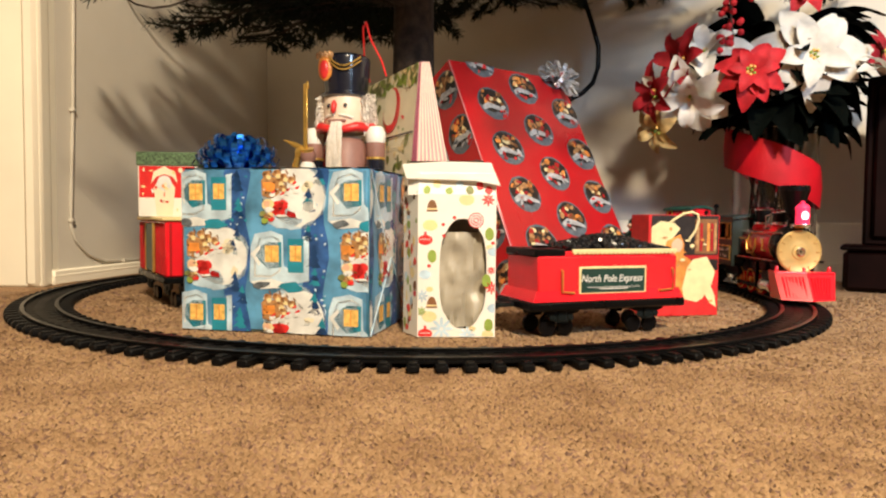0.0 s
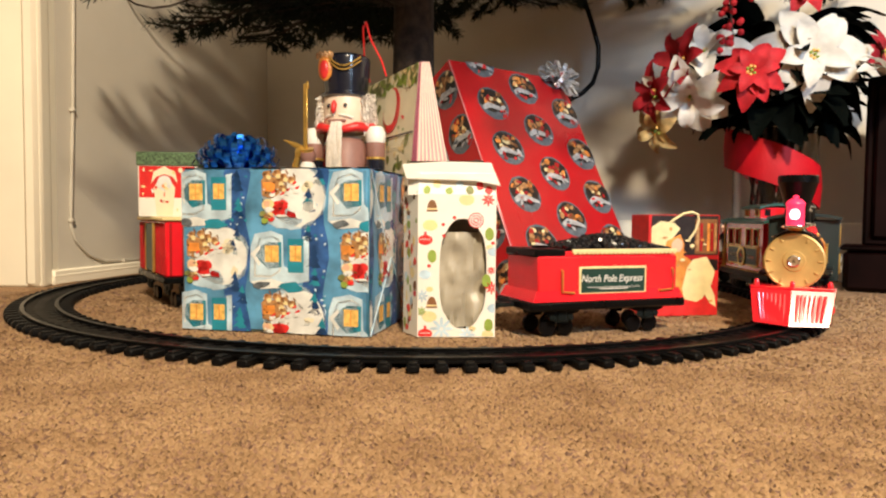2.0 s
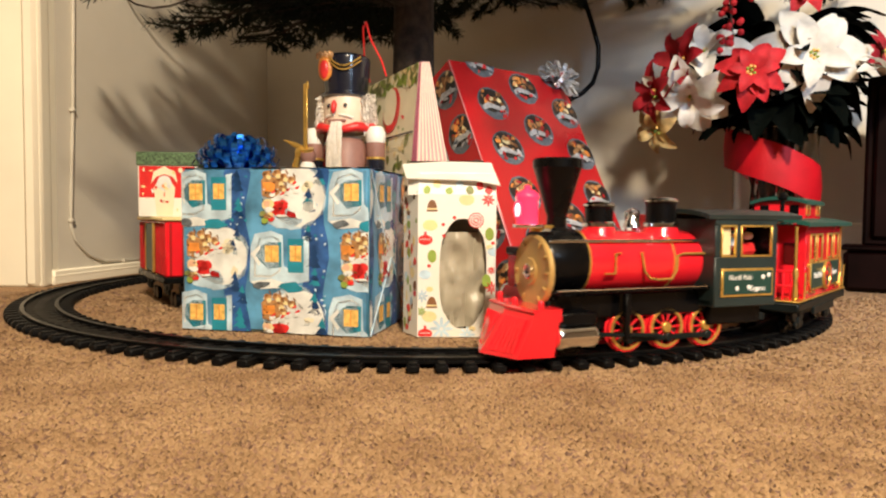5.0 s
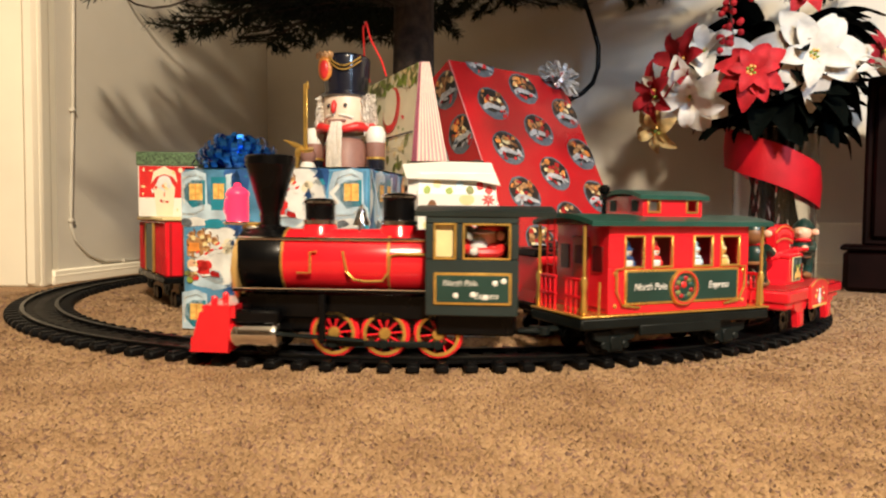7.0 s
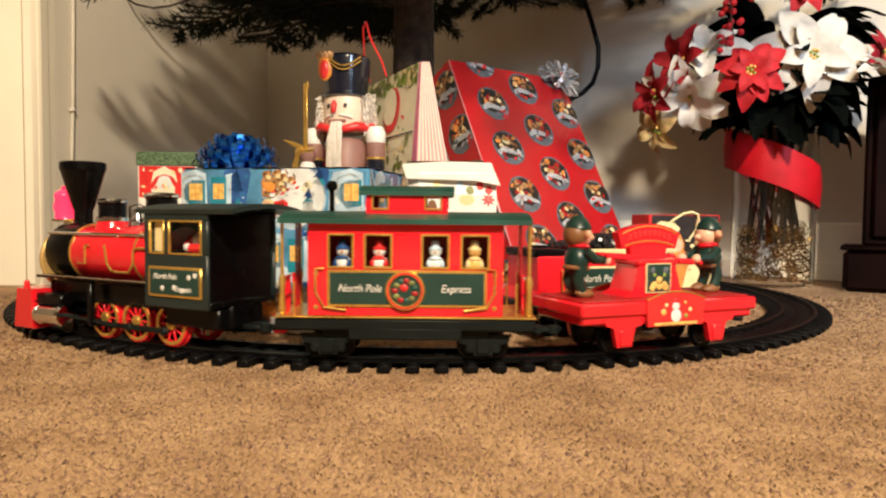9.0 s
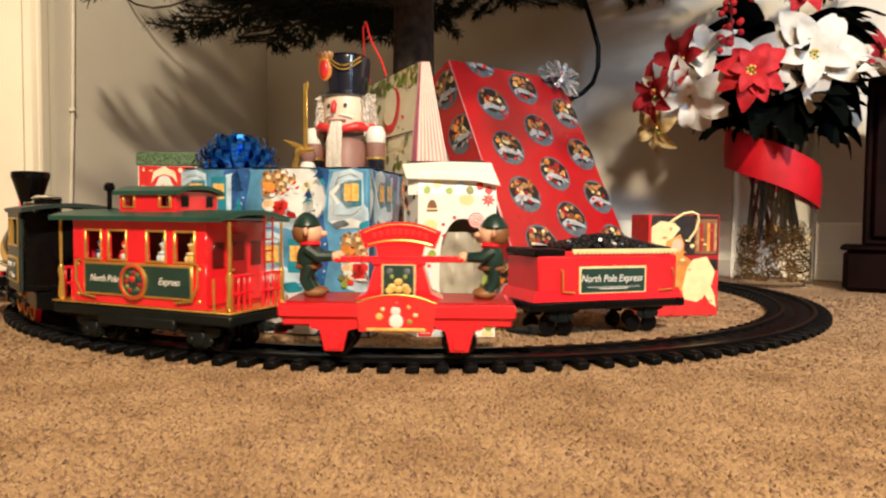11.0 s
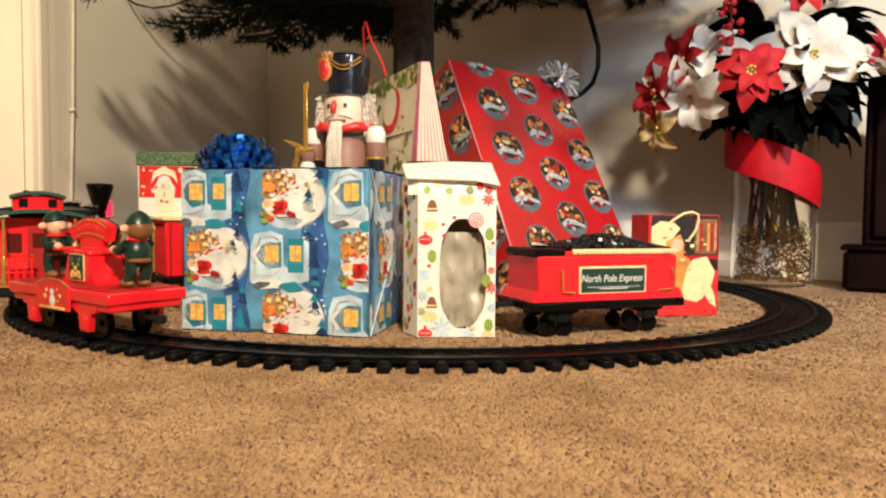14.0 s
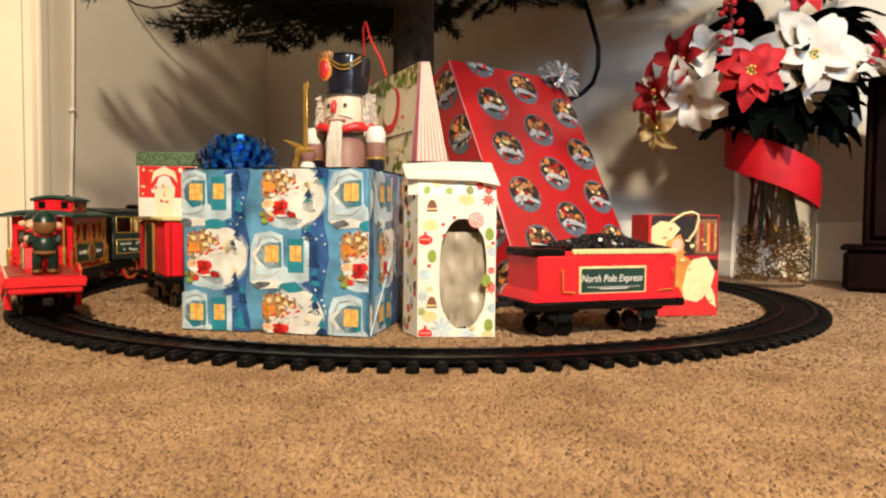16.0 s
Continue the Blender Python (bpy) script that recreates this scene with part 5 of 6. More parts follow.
    q = Print((-0.0165, 0.036, 0), (0.0165, -0.036, 0), (0, 0, 1), 0.0396, h)
    rnd = random.Random(8)
    for i in range(34):
        q.blob(rnd.uniform(.004, .036), .008 + i * .0047, rnd.uniform(.002, .0055), rnd.uniform(.003, .0065), rnd.choice((PRED, LGREEN, LBLUE, BROWN, CREAM)), 1 + i % 3, 10, .2, i)
    q.make("corner_print", t, "small coloured ornaments")


build_card_box()


# ---- the big present in red paper, leaning on the trunk ----
def build_red_present():
    m = Matrix.Translation((0.385, 1.267, 0.0)) @ Matrix.Rotation(radians(36.5), 4, "Z") @ Matrix.Rotation(radians(-27.8), 4, "X")
    w, d, h = 0.303, 0.085, 0.49
    t = thing("wrapped_present", m, "tall flat present in red paper with round printed medallions, leaning back", "present")
    Shape().box((-w / 2, d / 2, h / 2), (w, d, h), WRAPRED, 0.004).make("box", t)
    rnd = random.Random(11)
    cw, chh, r = 0.0968, 0.0965, 0.0365

    def medallion(p, a, b, sd):
        p.blob(a, b, r, r, SLATE, 1, 24, .02, sd)
        p.blob(a, b + r * .15, r * .9, r * .75, INK, 2, 18, .08, sd + 1)
        for i in range(20):
            q, e = rnd.uniform(-.65, .6), rnd.uniform(-.1, .72)
            p.blob(a + q * r, b + e * r, r * rnd.uniform(.09, .2), r * rnd.uniform(.08, .18), rnd.choice((TAN, BROWN, TAN, ORANGE, CREAM, BROWN, DRED)), 3 + i % 4, 9, .3, sd + i, rnd.random())
        p.poly([(a + r * x, b + r * y) for x, y in ((-.85, -.25), (-.4, .02), (.2, -.12), (.7, -.35), (.8, -.55), (.3, -.42), (-.3, -.30), (-.8, -.5))], FADED, 7)
        for i in range(7):
            p.blob(a + r * rnd.uniform(-.6, .6), b - r * rnd.uniform(.15, .75), r * rnd.uniform(.08, .2), r * rnd.uniform(.06, .14), rnd.choice((FADED, DRED, PRED, SLATE, FADED)), 8 + i % 3, 8, .3, sd + 20 + i, rnd.random() * 3)

    p = Print((-w, 0, 0), (1, 0, 0), (0, 0, 1), w, h)
    for c in range(1, 4):
        for k in range(-1, 6):
            medallion(p, c * cw - 0.022, 0.428 - k * chh - (0.0, 0.030, 0.079, 0.126)[c] + (chh if c > 1 else 0), c * 31 + k)
    p.make("front_print", t, "round brown, white and grey medallions")
    q = Print((-w, d, 0), (0, -1, 0), (0, 0, 1), d, h)
    for k in range(0, 5):
        medallion(q, d - 0.030, 0.440 - k * chh, 200 + k)
    q.make("side_print", t, "round medallions on the narrow side")
    # The bright glint on the front fold, laid on as a thin pink strip.
    Shape().box((-w - 0.0004, -0.0004, h * .5), (0.0014, 0.0014, h * .985), PINK, 0.0003).make("fold_highlight", t, "pale painted highlight along the paper fold")
    return m, w, h


RM, RW, RH = build_red_present()
bow("gift_bow", RM @ pose(-0.022, -0.003, RH - 0.012, 75, 0, 0), FOILS, 0.052, "silver foil gift bow on the red present's corner", 9, True, ((10, 0.05, 1.0), (9, 0.45, 0.9), (7, 0.9, 0.75), (4, 1.3, 0.5)), 0.009)


# ---- gift bags ----
def build_holly_bag():
    t = thing("gift_bag", pose(0, 0, 0), "tall cream paper gift bag with green holly print", "gift bag")
    A, B, A2, B2 = Vector((-0.064, 1.0, 0)), Vector((0.047, 1.0, 0)), Vector((-0.037, 1.0, 0.365)), Vector((-0.022, 1.0, 0.365))
    d = Vector((-0.103, 0.21, 0))
    s = Shape().add([A, B, B + d, A + d, A2, B2, B2 + d, A2 + d], [(0, 1, 5, 4), (1, 2, 6, 5), (2, 3, 7, 6), (3, 0, 4, 7), (4, 5, 6, 7), (3, 2, 1, 0)], CREAMP)
    s.make("paper_body", t, flat=True)
    n = 9
    side = Shape().poly([v + Vector((0, -0.0004, 0)) for v in (A, B, B2, A2)], CREAMP).make("folded_side", t, "pink striped folded side", flat=True)
    for i in range(n):
        a, b = (i + .12) / n, (i + .72) / n
        q = [A.lerp(B, a), A.lerp(B, b), A2.lerp(B2, b), A2.lerp(B2, a)]
        Shape().poly([v + Vector((0, -0.0008, 0)) for v in q], PINK).make("stripe", side, flat=True)
    Shape().poly([v + Vector((0, -0.0012, 0)) for v in (A, A.lerp(B, .13), A2.lerp(B2, .2), A2)], PLUM).make("edge_stripe", side, "plum edge stripe", flat=True)
    u, v = (A - (A + d)).normalized(), (A2 - A).normalized()
    p = Print(A + d, u, v, d.length, (A2 - A).length)
    rnd = random.Random(4)
    hh, ww = p.h, p.w
    for i in range(330):
        zone = rnd.random()
        a, b = (rnd.uniform(0, ww), rnd.uniform(hh * .93, hh)) if zone < .35 else (rnd.uniform(0, ww * .35), rnd.uniform(hh * .73, hh)) if zone < .5 else (rnd.uniform(0, ww), rnd.uniform(hh * .3, hh * .72))
        p.blob(a, b, rnd.uniform(.005, .013), rnd.uniform(.003, .007), rnd.choice((OLIVE, OLIVE, LGREEN, CREAM, CREAMP)), 1 + i % 5, 9, .25, i, rnd.uniform(0, 3.1))
    p.rect(0, hh * .72, ww, .003, INK, 6)
    p.blob(ww * .60, hh * .84, .034, .036, PRED, 6, 18, .06, 3)
    p.blob(ww * .57, hh * .855, .028, .029, CREAMP, 7, 18, .05, 4)
    for i in range(7):
        p.blob(ww * rnd.uniform(.3, .9), hh * rnd.uniform(.74, .80), .003, .003, rnd.choice((PRED, LGREEN)), 6, 8, .2, i)
    p.make("holly_print", t, "green holly and a red wreath on cream paper")
    hd = Shape().tube([(-0.093, 1.09, 0.362), (-0.100, 1.09, 0.385), (-0.118, 1.092, 0.42), (-0.126, 1.095, 0.448), (-0.131, 1.10, 0.44), (-0.132, 1.125, 0.40), (-0.125, 1.14, 0.362)], 0.0016, PRED, 6)
    hd.make("cord_handle", t, "thin red cord handle")


build_holly_bag()


def build_santa_bag():
    t = thing("gift_bag", pose(0.292, 0.965, 0, 0, 0, 12), "small red gift bag with dark, cream and orange print", "gift bag")
    w, d, h = 0.113, 0.05, 0.146
    s = Shape()
    for c, sz in (((w / 2, 0.0005, h / 2), (w, 0.001, h)), ((w / 2, d, h / 2), (w, 0.001, h)), ((0.0005, d / 2, h / 2), (0.001, d, h)), ((w - .0005, d / 2, h / 2), (0.001, d, h)), ((w / 2, d / 2, 0.001), (w, d, 0.001))):
        s.box(c, sz, PRED, 0.0002)
    s.make("paper_body", t)
    p = Print((0, 0, 0), (1, 0, 0), (0, 0, 1), w, h)
    p.u = p.u * 1.19
    p.o = p.o - p.u * 0.0185
    p.rect(.020, .002, .092, .143, PRED, 0)
    p.rect(.022, .066, .090, .079, INK, 1)
    p.rect(.080, .090, .030, .050, BROWN, 2)
    for i in range(6):
        p.rect(.082 + i * .0048, .094, .0036, .040, (TAN, DRED, BROWN, ORANGE, DRED, TAN)[i], 3)
    p.rect(.062, .082, .050, .006, DRED, 3)
    p.poly([(.022, .100), (.022, .128), (.034, .137), (.052, .134), (.060, .126), (.050, .112), (.040, .100)], CREAM, 4)
    p.poly([(.036, .082), (.042, .108), (.060, .118), (.066, .104), (.064, .082), (.052, .072)], ORANGE, 5)
    p.blob(.056, .102, .008, .010, SKIN, 6, 12, .1)
    p.blob(.044, .080, .012, .012, PRED, 6, 12, .15, 2)
    p.poly([(.052, .030), (.048, .078), (.062, .090), (.076, .080), (.080, .040), (.068, .020)], ORANGE, 4)
    p.poly([(.070, .010), (.064, .040), (.070, .070), (.078, .082), (.096, .086), (.108, .064), (.104, .046), (.094, .030), (.088, .016)], CREAM, 6)
    p.poly([(.050, .0), (.060, .026), (.084, .020), (.104, .034), (.112, .028), (.112, 0)], PRED, 7)
    p.poly([(.092, .034), (.100, .048), (.108, .030), (.110, .012), (.102, .018)], CREAM, 8)
    for i in range(20):
        rr = random.Random(i)
        p.blob(rr.uniform(.03, .105), rr.uniform(.02, .13), rr.uniform(.001, .004), rr.uniform(.001, .003), rr.choice((ORANGE, TAN, CREAM)), 9, 7, .3, i)
    p.make("front_print", t, "cream, orange and dark printed figure and bookshelf")
    hd = Shape().tube([(.030, .001, .132), (.040, -.002, .140), (.052, -.004, .1475), (.066, -.003, .150), (.076, -.002, .147), (.078, -.002, .138), (.072, -.002, .122), (.064, .000, .110)], 0.0019, CREAM, 8)
    hd.make("cord_handle", t, "pale gold cord handle")


build_santa_bag()


# ---- tender, off the rails on the carpet ----
def build_tender():
    t = thing("tender", pose(0.1835, 0.839, 0, 0, 0, 20.4), "red plastic toy tender with black coal load, parked on the carpet", "toy train car")
    Shape().box((0, 0, 0.0385), (0.214, 0.092, 0.010), BLACK, 0.002).make("underframe", t, "black underframe")
    b = Shape()
    lo, hi = (-0.103, 0.105, -0.0445, 0.0445, 0.0437), (-0.097, 0.100, -0.041, 0.041, 0.056)
    vs = [(lo[i], lo[2 + j], lo[4]) for i in (0, 1) for j in (0, 1)] + [(hi[i], hi[2 + j], hi[4]) for i in (0, 1) for j in (0, 1)]
    b.add(vs, [(0, 2, 6, 4), (2, 3, 7, 6), (3, 1, 5, 7), (1, 0, 4, 5), (4, 6, 7, 5), (0, 1, 3, 2)], RED)
    b.box((0.0015, 0, 0.075), (0.193, 0.080, 0.042), RED, 0.002)
    b.box((0.012, 0, 0.097), (0.160, 0.072, 0.008), RED, 0.001)
    b.make("body", t, "bright red moulded body")
    Shape().box((-0.0785, 0, 0.0995), (0.040, 0.078, 0.009), BLACK, 0.0015).make("water_hatch", t, "black rear deck")
    Shape().box((-0.072, 0, 0.105), (0.014, 0.014, 0.004), BLACK, 0.001).make("hatch_lid", t)
    for e in (-1, 1):
        l = Shape().box((0.024, e * 0.0385, 0.1015), (0.148, 0.003, 0.0045), CREAM, 0.0008)
        for i in range(24):
            l.ball((-0.046 + i * 0.0061, e * 0.0388, 0.0990), (0.003, 0.0012, 0.0018), CREAM, 7, 4)
        l.make("scalloped_edge", t, "cream scalloped edge")
        sign_panel(t, -0.042, 0.051, 0.0505, 0.0835, e * 0.0412, (("North Pole Express", -0.0025, 0.002, 1.04),), GREEN, "green board with a cream border", 0.0118, CREAM)
        s = Shape().box((0.0045, e * 0.0430, 0.0572), (0.040, 0.0006, 0.0012), WHITE, 0.0002)
        s.box((0.0045, e * 0.0430, 0.0592), (0.072, 0.0006, 0.0006), WHITE, 0.0001)
        s.make("small_bars", t, "plain bars in place of tiny writing")
        for x, (x2, z2) in ((-0.066, (-0.050, 0.0535)), (0.088, (0.070, 0.0535))):
            g = Shape().tube([(x, e * 0.0425, 0.080), (x, e * 0.0455, 0.078), (x, e * 0.0455, 0.055), (x2, e * 0.0455, z2), (x2, e * 0.0425, z2)], 0.0012, GOLD, 6)
            g.make("grab_rail", t, "thin gold grab rail")
        for f in (-1, 1):
            if e > 0:
                truck(t, f * 0.060, 0.032)
            for dx in (-0.012, 0.012):
                w = Shape().cyl((f * 0.060 + dx, e * 0.021, 0.0105), 0.0105, 0.006, BLACK, "y", 20)
                w.make("wheel", t)
    for f in (-1, 1):
        coupler(t, f * 0.117, f)
    rnd = random.Random(2)
    me = None
    for i in range(300):
        x, y = rnd.uniform(-0.045, 0.094), rnd.uniform(-0.035, 0.035)
        top = 0.102 + 0.019 * math.exp(-((x - 0.016) / 0.062) ** 2) * (1 - (y / 0.045) ** 2)
        if me is None:
            q = Shape().ball((0, 0, 0), (0.0055, 0.0048, 0.0042), COALM, 7, 5)
            q.v = [tuple(c * (1 + 0.25 * noise.noise((v[0] * 500, v[1] * 500, v[2] * 500))) for c in v) for v in q.v]
            ob = q.make("coal_lump", t, angle=15)
            me = ob.data
        else:
            ob = new("coal_lump", me)
            ob.parent = t
        ob.matrix_local = pose(x, y, top - 0.004, rnd.uniform(0, 360), rnd.uniform(0, 360), 0)
    Shape().add([(-0.055, -0.036, 0.099), (0.098, -0.036, 0.099), (0.098, 0.036, 0.099), (-0.055, 0.036, 0.099), (0.012, 0, 0.117)], [(0, 1, 4), (1, 2, 4), (2, 3, 4), (3, 0, 4), (3, 2, 1, 0)], COALM).make("coal_bed", t)


build_tender()


# ---- boxcar and the small box on it ----
def build_boxcar():
    t = thing("boxcar", pose(-0.423, 1.087, 0, 0, 0, 123.8), "red plastic toy boxcar with green sliding door, on the carpet", "toy train car")
    Shape().box((0, 0, 0.043), (0.208, 0.088, 0.010), BLACK, 0.002).make("underframe", t, "black underframe")
    Shape().box((0, 0, 0.089), (0.196, 0.082, 0.082), RED, 0.002).make("body", t, "bright red car body")
    Shape().box((0, 0, 0.1325), (0.206, 0.092, 0.005), CREAM, 0.0015).make("roof", t, "pale gold edged roof")
    for e in (-1, 1):
        for i in range(17):
            Shape().box((-0.094 + i * 0.01175, e * 0.0415, 0.088), (0.0015, 0.002, 0.076), DRED, 0.0004).make("plank_rib", t)
        d = Shape().box((0.0, e * 0.0435, 0.088), (0.055, 0.003, 0.074), GREEN, 0.001).make("sliding_door", t, "dark green sliding door")
        for x in (-0.028, 0.028):
            Shape().box((x, e * 0.0440, 0.088), (0.003, 0.004, 0.076), GOLD, 0.0006).make("door_edge", d, "gold edge")
        for i in range(5):
            Shape().box((e * 0.0985, -0.034 + 0.017 * i, 0.088), (0.002, 0.003, 0.076), DRED, 0.0006).make("end_rib", t)
        truck(t, e * 0.065, 0.031)
        for dx in (-0.012, 0.012):
            for f in (-1, 1):
                Shape().cyl((e * 0.065 + dx, f * 0.021, 0.0105), 0.0105, 0.006, BLACK, "y", 20).make("wheel", t)
        coupler(t, e * 0.112, e)
    b = thing("gift_box", pose(-0.470, 1.046, 0.1352, 0, 0, 4), "small red and white printed gift box with a green lid", "gift box")
    w, d, h = 0.088, 0.085, 0.079
    Shape().box((w / 2, d / 2, h / 2), (w, d, h), PAPERW, 0.001).make("box", b, "white printed sides")
    Shape().box((w / 2, d / 2, h + 0.0105), (w + 0.004, d + 0.004, 0.021), DGREENP, 0.0015).make("lid", b, "mottled dark green lid")
    p = Print((0, 0, 0), (1, 0, 0), (0, 0, 1), w, h)
    p.rect(.002, .030, .084, .048, PRED, 0)
    p.poly([(.028, .002), (.024, .045), (.032, .058), (.048, .058), (.056, .045), (.052, .002)], CREAMP, 1)
    p.blob(.040, .052, .011, .012, SNOW, 2, 14)
    p.blob(.040, .048, .004, .003, ORANGE, 3, 8)
    p.poly([(.020, .052), (.024, .070), (.040, .078), (.056, .070), (.060, .052), (.052, .062), (.040, .066), (.028, .062)], CREAMP, 2)
    for i in range(26):
        rr = random.Random(i + 50)
        p.blob(rr.uniform(.002, .086), rr.uniform(.004, .076), rr.uniform(.001, .004), rr.uniform(.001, .004), rr.choice((CREAMP, SNOW, CREAM, PRED)), 4, 8, .3, i)
    p.make("front_print", b, "red ground with a pale round figure")


build_boxcar()


# ---- the painted wooden soldier figure ----
def build_nutcracker():
    s = Shape()
    for e in (-1, 1):
        s.cyl((e * 0.018, 0, 0.075), 0.015, 0.13, COAT)
        s.cyl((e * 0.018, -0.004, 0.022), 0.017, 0.028, NAVY)
    s.cyl((0, 0, 0.007), 0.050, 0.014, NAVY, n=32)
    s.lathe([(0.032, 0.13), (0.034, 0.15), (0.032, 0.20), (0.034, 0.255), (0.026, 0.266)], COAT, n=28)
    s.lathe([(0.036, 0.150), (0.0375, 0.152), (0.0375, 0.166), (0.036, 0.168)], NAVY, n=28)
    # shoulders and cape
    for e in (-1, 1):
        s.tube([(e * 0.010, -0.034, 0.277), (e * 0.030, -0.028, 0.282), (e * 0.044, -0.004, 0.282), (e * 0.048, 0.02, 0.272)], [0.006, 0.0075, 0.0085, 0.009], PRED, 10)
        s.lathe([(0.014, 0.257), (0.0155, 0.262), (0.0155, 0.274), (0.011, 0.283)], PAPERW, (e * 0.053, -0.006, 0), n=18)
        s.lathe([(0.0135, 0.235), (0.0145, 0.238), (0.0145, 0.258)], COAT, (e * 0.053, -0.006, 0), n=18)
        s.lathe([(0.0150, 0.232), (0.0150, 0.2355)], GOLD, (e * 0.053, -0.006, 0), n=18)
        s.lathe([(0.0120, 0.170), (0.0145, 0.176), (0.0145, 0.232)], NAVY, (e * 0.053, -0.006, 0), n=18)
    s.add([(-0.052, 0.026, 0.26), (0.052, 0.026, 0.26), (0.074, 0.030, 0.02), (-0.074, 0.030, 0.02), (-0.052, 0.029, 0.26), (0.052, 0.029, 0.26), (0.074, 0.034, 0.02), (-0.074, 0.034, 0.02)], [(0, 1, 2, 3), (7, 6, 5, 4), (0, 4, 5, 1), (1, 5, 6, 2), (3, 2, 6, 7), (0, 3, 7, 4)], PRED)
    # head, hair, beard
    s.lathe([(0.030, 0.274), (0.034, 0.280), (0.0355, 0.292), (0.0355, 0.325), (0.034, 0.331)], SKINP, n=32)
    for e in (-1, 1):
        for i in range(900):
            rr = random.Random(i * 2 + e + 5)
            a, z = rr.uniform(-.45, 1.3), rr.uniform(.279, .332)
            x, y = e * 0.034 * math.cos(a), 0.034 * math.sin(a)
            k = rr.uniform(1.16, 1.46)
            s.tube([(x, y, z), (x * 1.2 + rr.uniform(-.006, .006), y * 1.15 + rr.uniform(-.006, .006), z + rr.uniform(-.004, .006)), (x * k, y * 1.25 + rr.uniform(-.006, .006), z - rr.uniform(-.004, .016))], [.0012, .0011, .0005], FUR, 3)
        s.ball((e * 0.014, -0.0345, 0.314), (0.0032, 0.0016, 0.0032), NAVY, 10, 6)
        s.tube([(e * 0.004, -0.0362, 0.300), (e * 0.016, -0.0340, 0.298), (e * 0.024, -0.028, 0.295)], 0.0022, FUR, 6)
    s.lathe([(0.001, 0.0), (0.004, 0.004), (0.0048, 0.014), (0.003, 0.020)], PRED, m=pose(-0.003, -0.042, 0.301, -14, 0, 0), n=12)
    s.box((0.0, -0.0345, 0.291), (0.030, 0.004, 0.004), COAT, 0.001)
    for i in range(300):
        rr = random.Random(i + 90)
        x = rr.uniform(-.0085, .0085)
        z = rr.uniform(.270, .290)
        s.tube([(x, -0.036, z), (x * 1.15 + rr.uniform(-.003, .003), -0.044 + rr.uniform(-.003, .003), z - .03), (x * 1.1 + rr.uniform(-.004, .004), -0.043 + rr.uniform(-.003, .003), z - .07), (x * .5 + .003, -0.039, z - rr.uniform(.09, .125))], [.0012, .0014, .0013, .0005], FUR, 3)
    # tall hat
    s.lathe([(0.036, 0.329), (0.040, 0.331), (0.040, 0.3345), (0.0345, 0.337), (0.0345, 0.341), (0.038, 0.386), (0.0375, 0.391), (0.030, 0.396), (0.012, 0.398)], NAVY, n=36)
    for r0, dz in ((0.0, 0.0), (0.005, -0.006)):
        s.tube([(-0.012 + 0.048 * i / 10, -0.0385 * math.cos((-0.012 + 0.048 * i / 10) / 0.042) - 0.001, 0.388 - 0.014 * math.sin(math.pi * i / 10) + dz) for i in range(11)], 0.0013, GOLD, 6)
    s.ball((-0.020, -0.035, 0.372), (0.0125, 0.005, 0.020), ORANGE, 14, 9)
    s.ball((-0.020, -0.037, 0.370), (0.0085, 0.005, 0.015), PRED, 14, 9)
    for i in range(7):
        s.ball((-0.020 - 0.012 + 0.004 * i, -0.036, 0.391 + 0.002 * (i % 2)), (0.0032, 0.003, 0.006), TAN, 8, 5)
    # sword hand and gilt sword
    s.ball((-0.048, -0.038, 0.219), (0.0125, 0.012, 0.0105), PAPERW, 14, 9)
    s.lathe([(0.010, 0.0), (0.013, 0.008), (0.011, 0.016)], COAT, m=pose(-0.048, -0.034, 0.229, 20, 0, 0), n=16)
    s.lathe([(0.010, 0.014), (0.0105, 0.020)], GOLD, m=pose(-0.048, -0.034, 0.229, 20, 0, 0), n=16)
    s.box((-0.050, -0.042, 0.296), (0.0075, 0.003, 0.105), GOLD, 0.001)
    s.box((-0.0465, -0.042, 0.346), (0.004, 0.003, 0.012), GOLD, 0.001)
    s.ball((-0.058, -0.040, 0.242), (0.012, 0.006, 0.010), GOLD, 12, 7)
    s.tube([(-0.056, -0.040, 0.248), (-0.074, -0.036, 0.256), (-0.096, -0.028, 0.264)], [0.005, 0.0045, 0.001], GOLD, 8)
    s.tube([(-0.064, -0.040, 0.238), (-0.070, -0.038, 0.222), (-0.064, -0.036, 0.206)], [0.005, 0.006, 0.004], GOLD, 8)
    one("wooden_soldier_figure", s, pose(-0.156, 1.09, -0.004, 0, 0, -17), "painted wooden soldier figure with tall black hat and white beard", "figurine")


build_nutcracker()


# ---- vase with cloth flowers ----
VX, VY = 0.705, 1.452


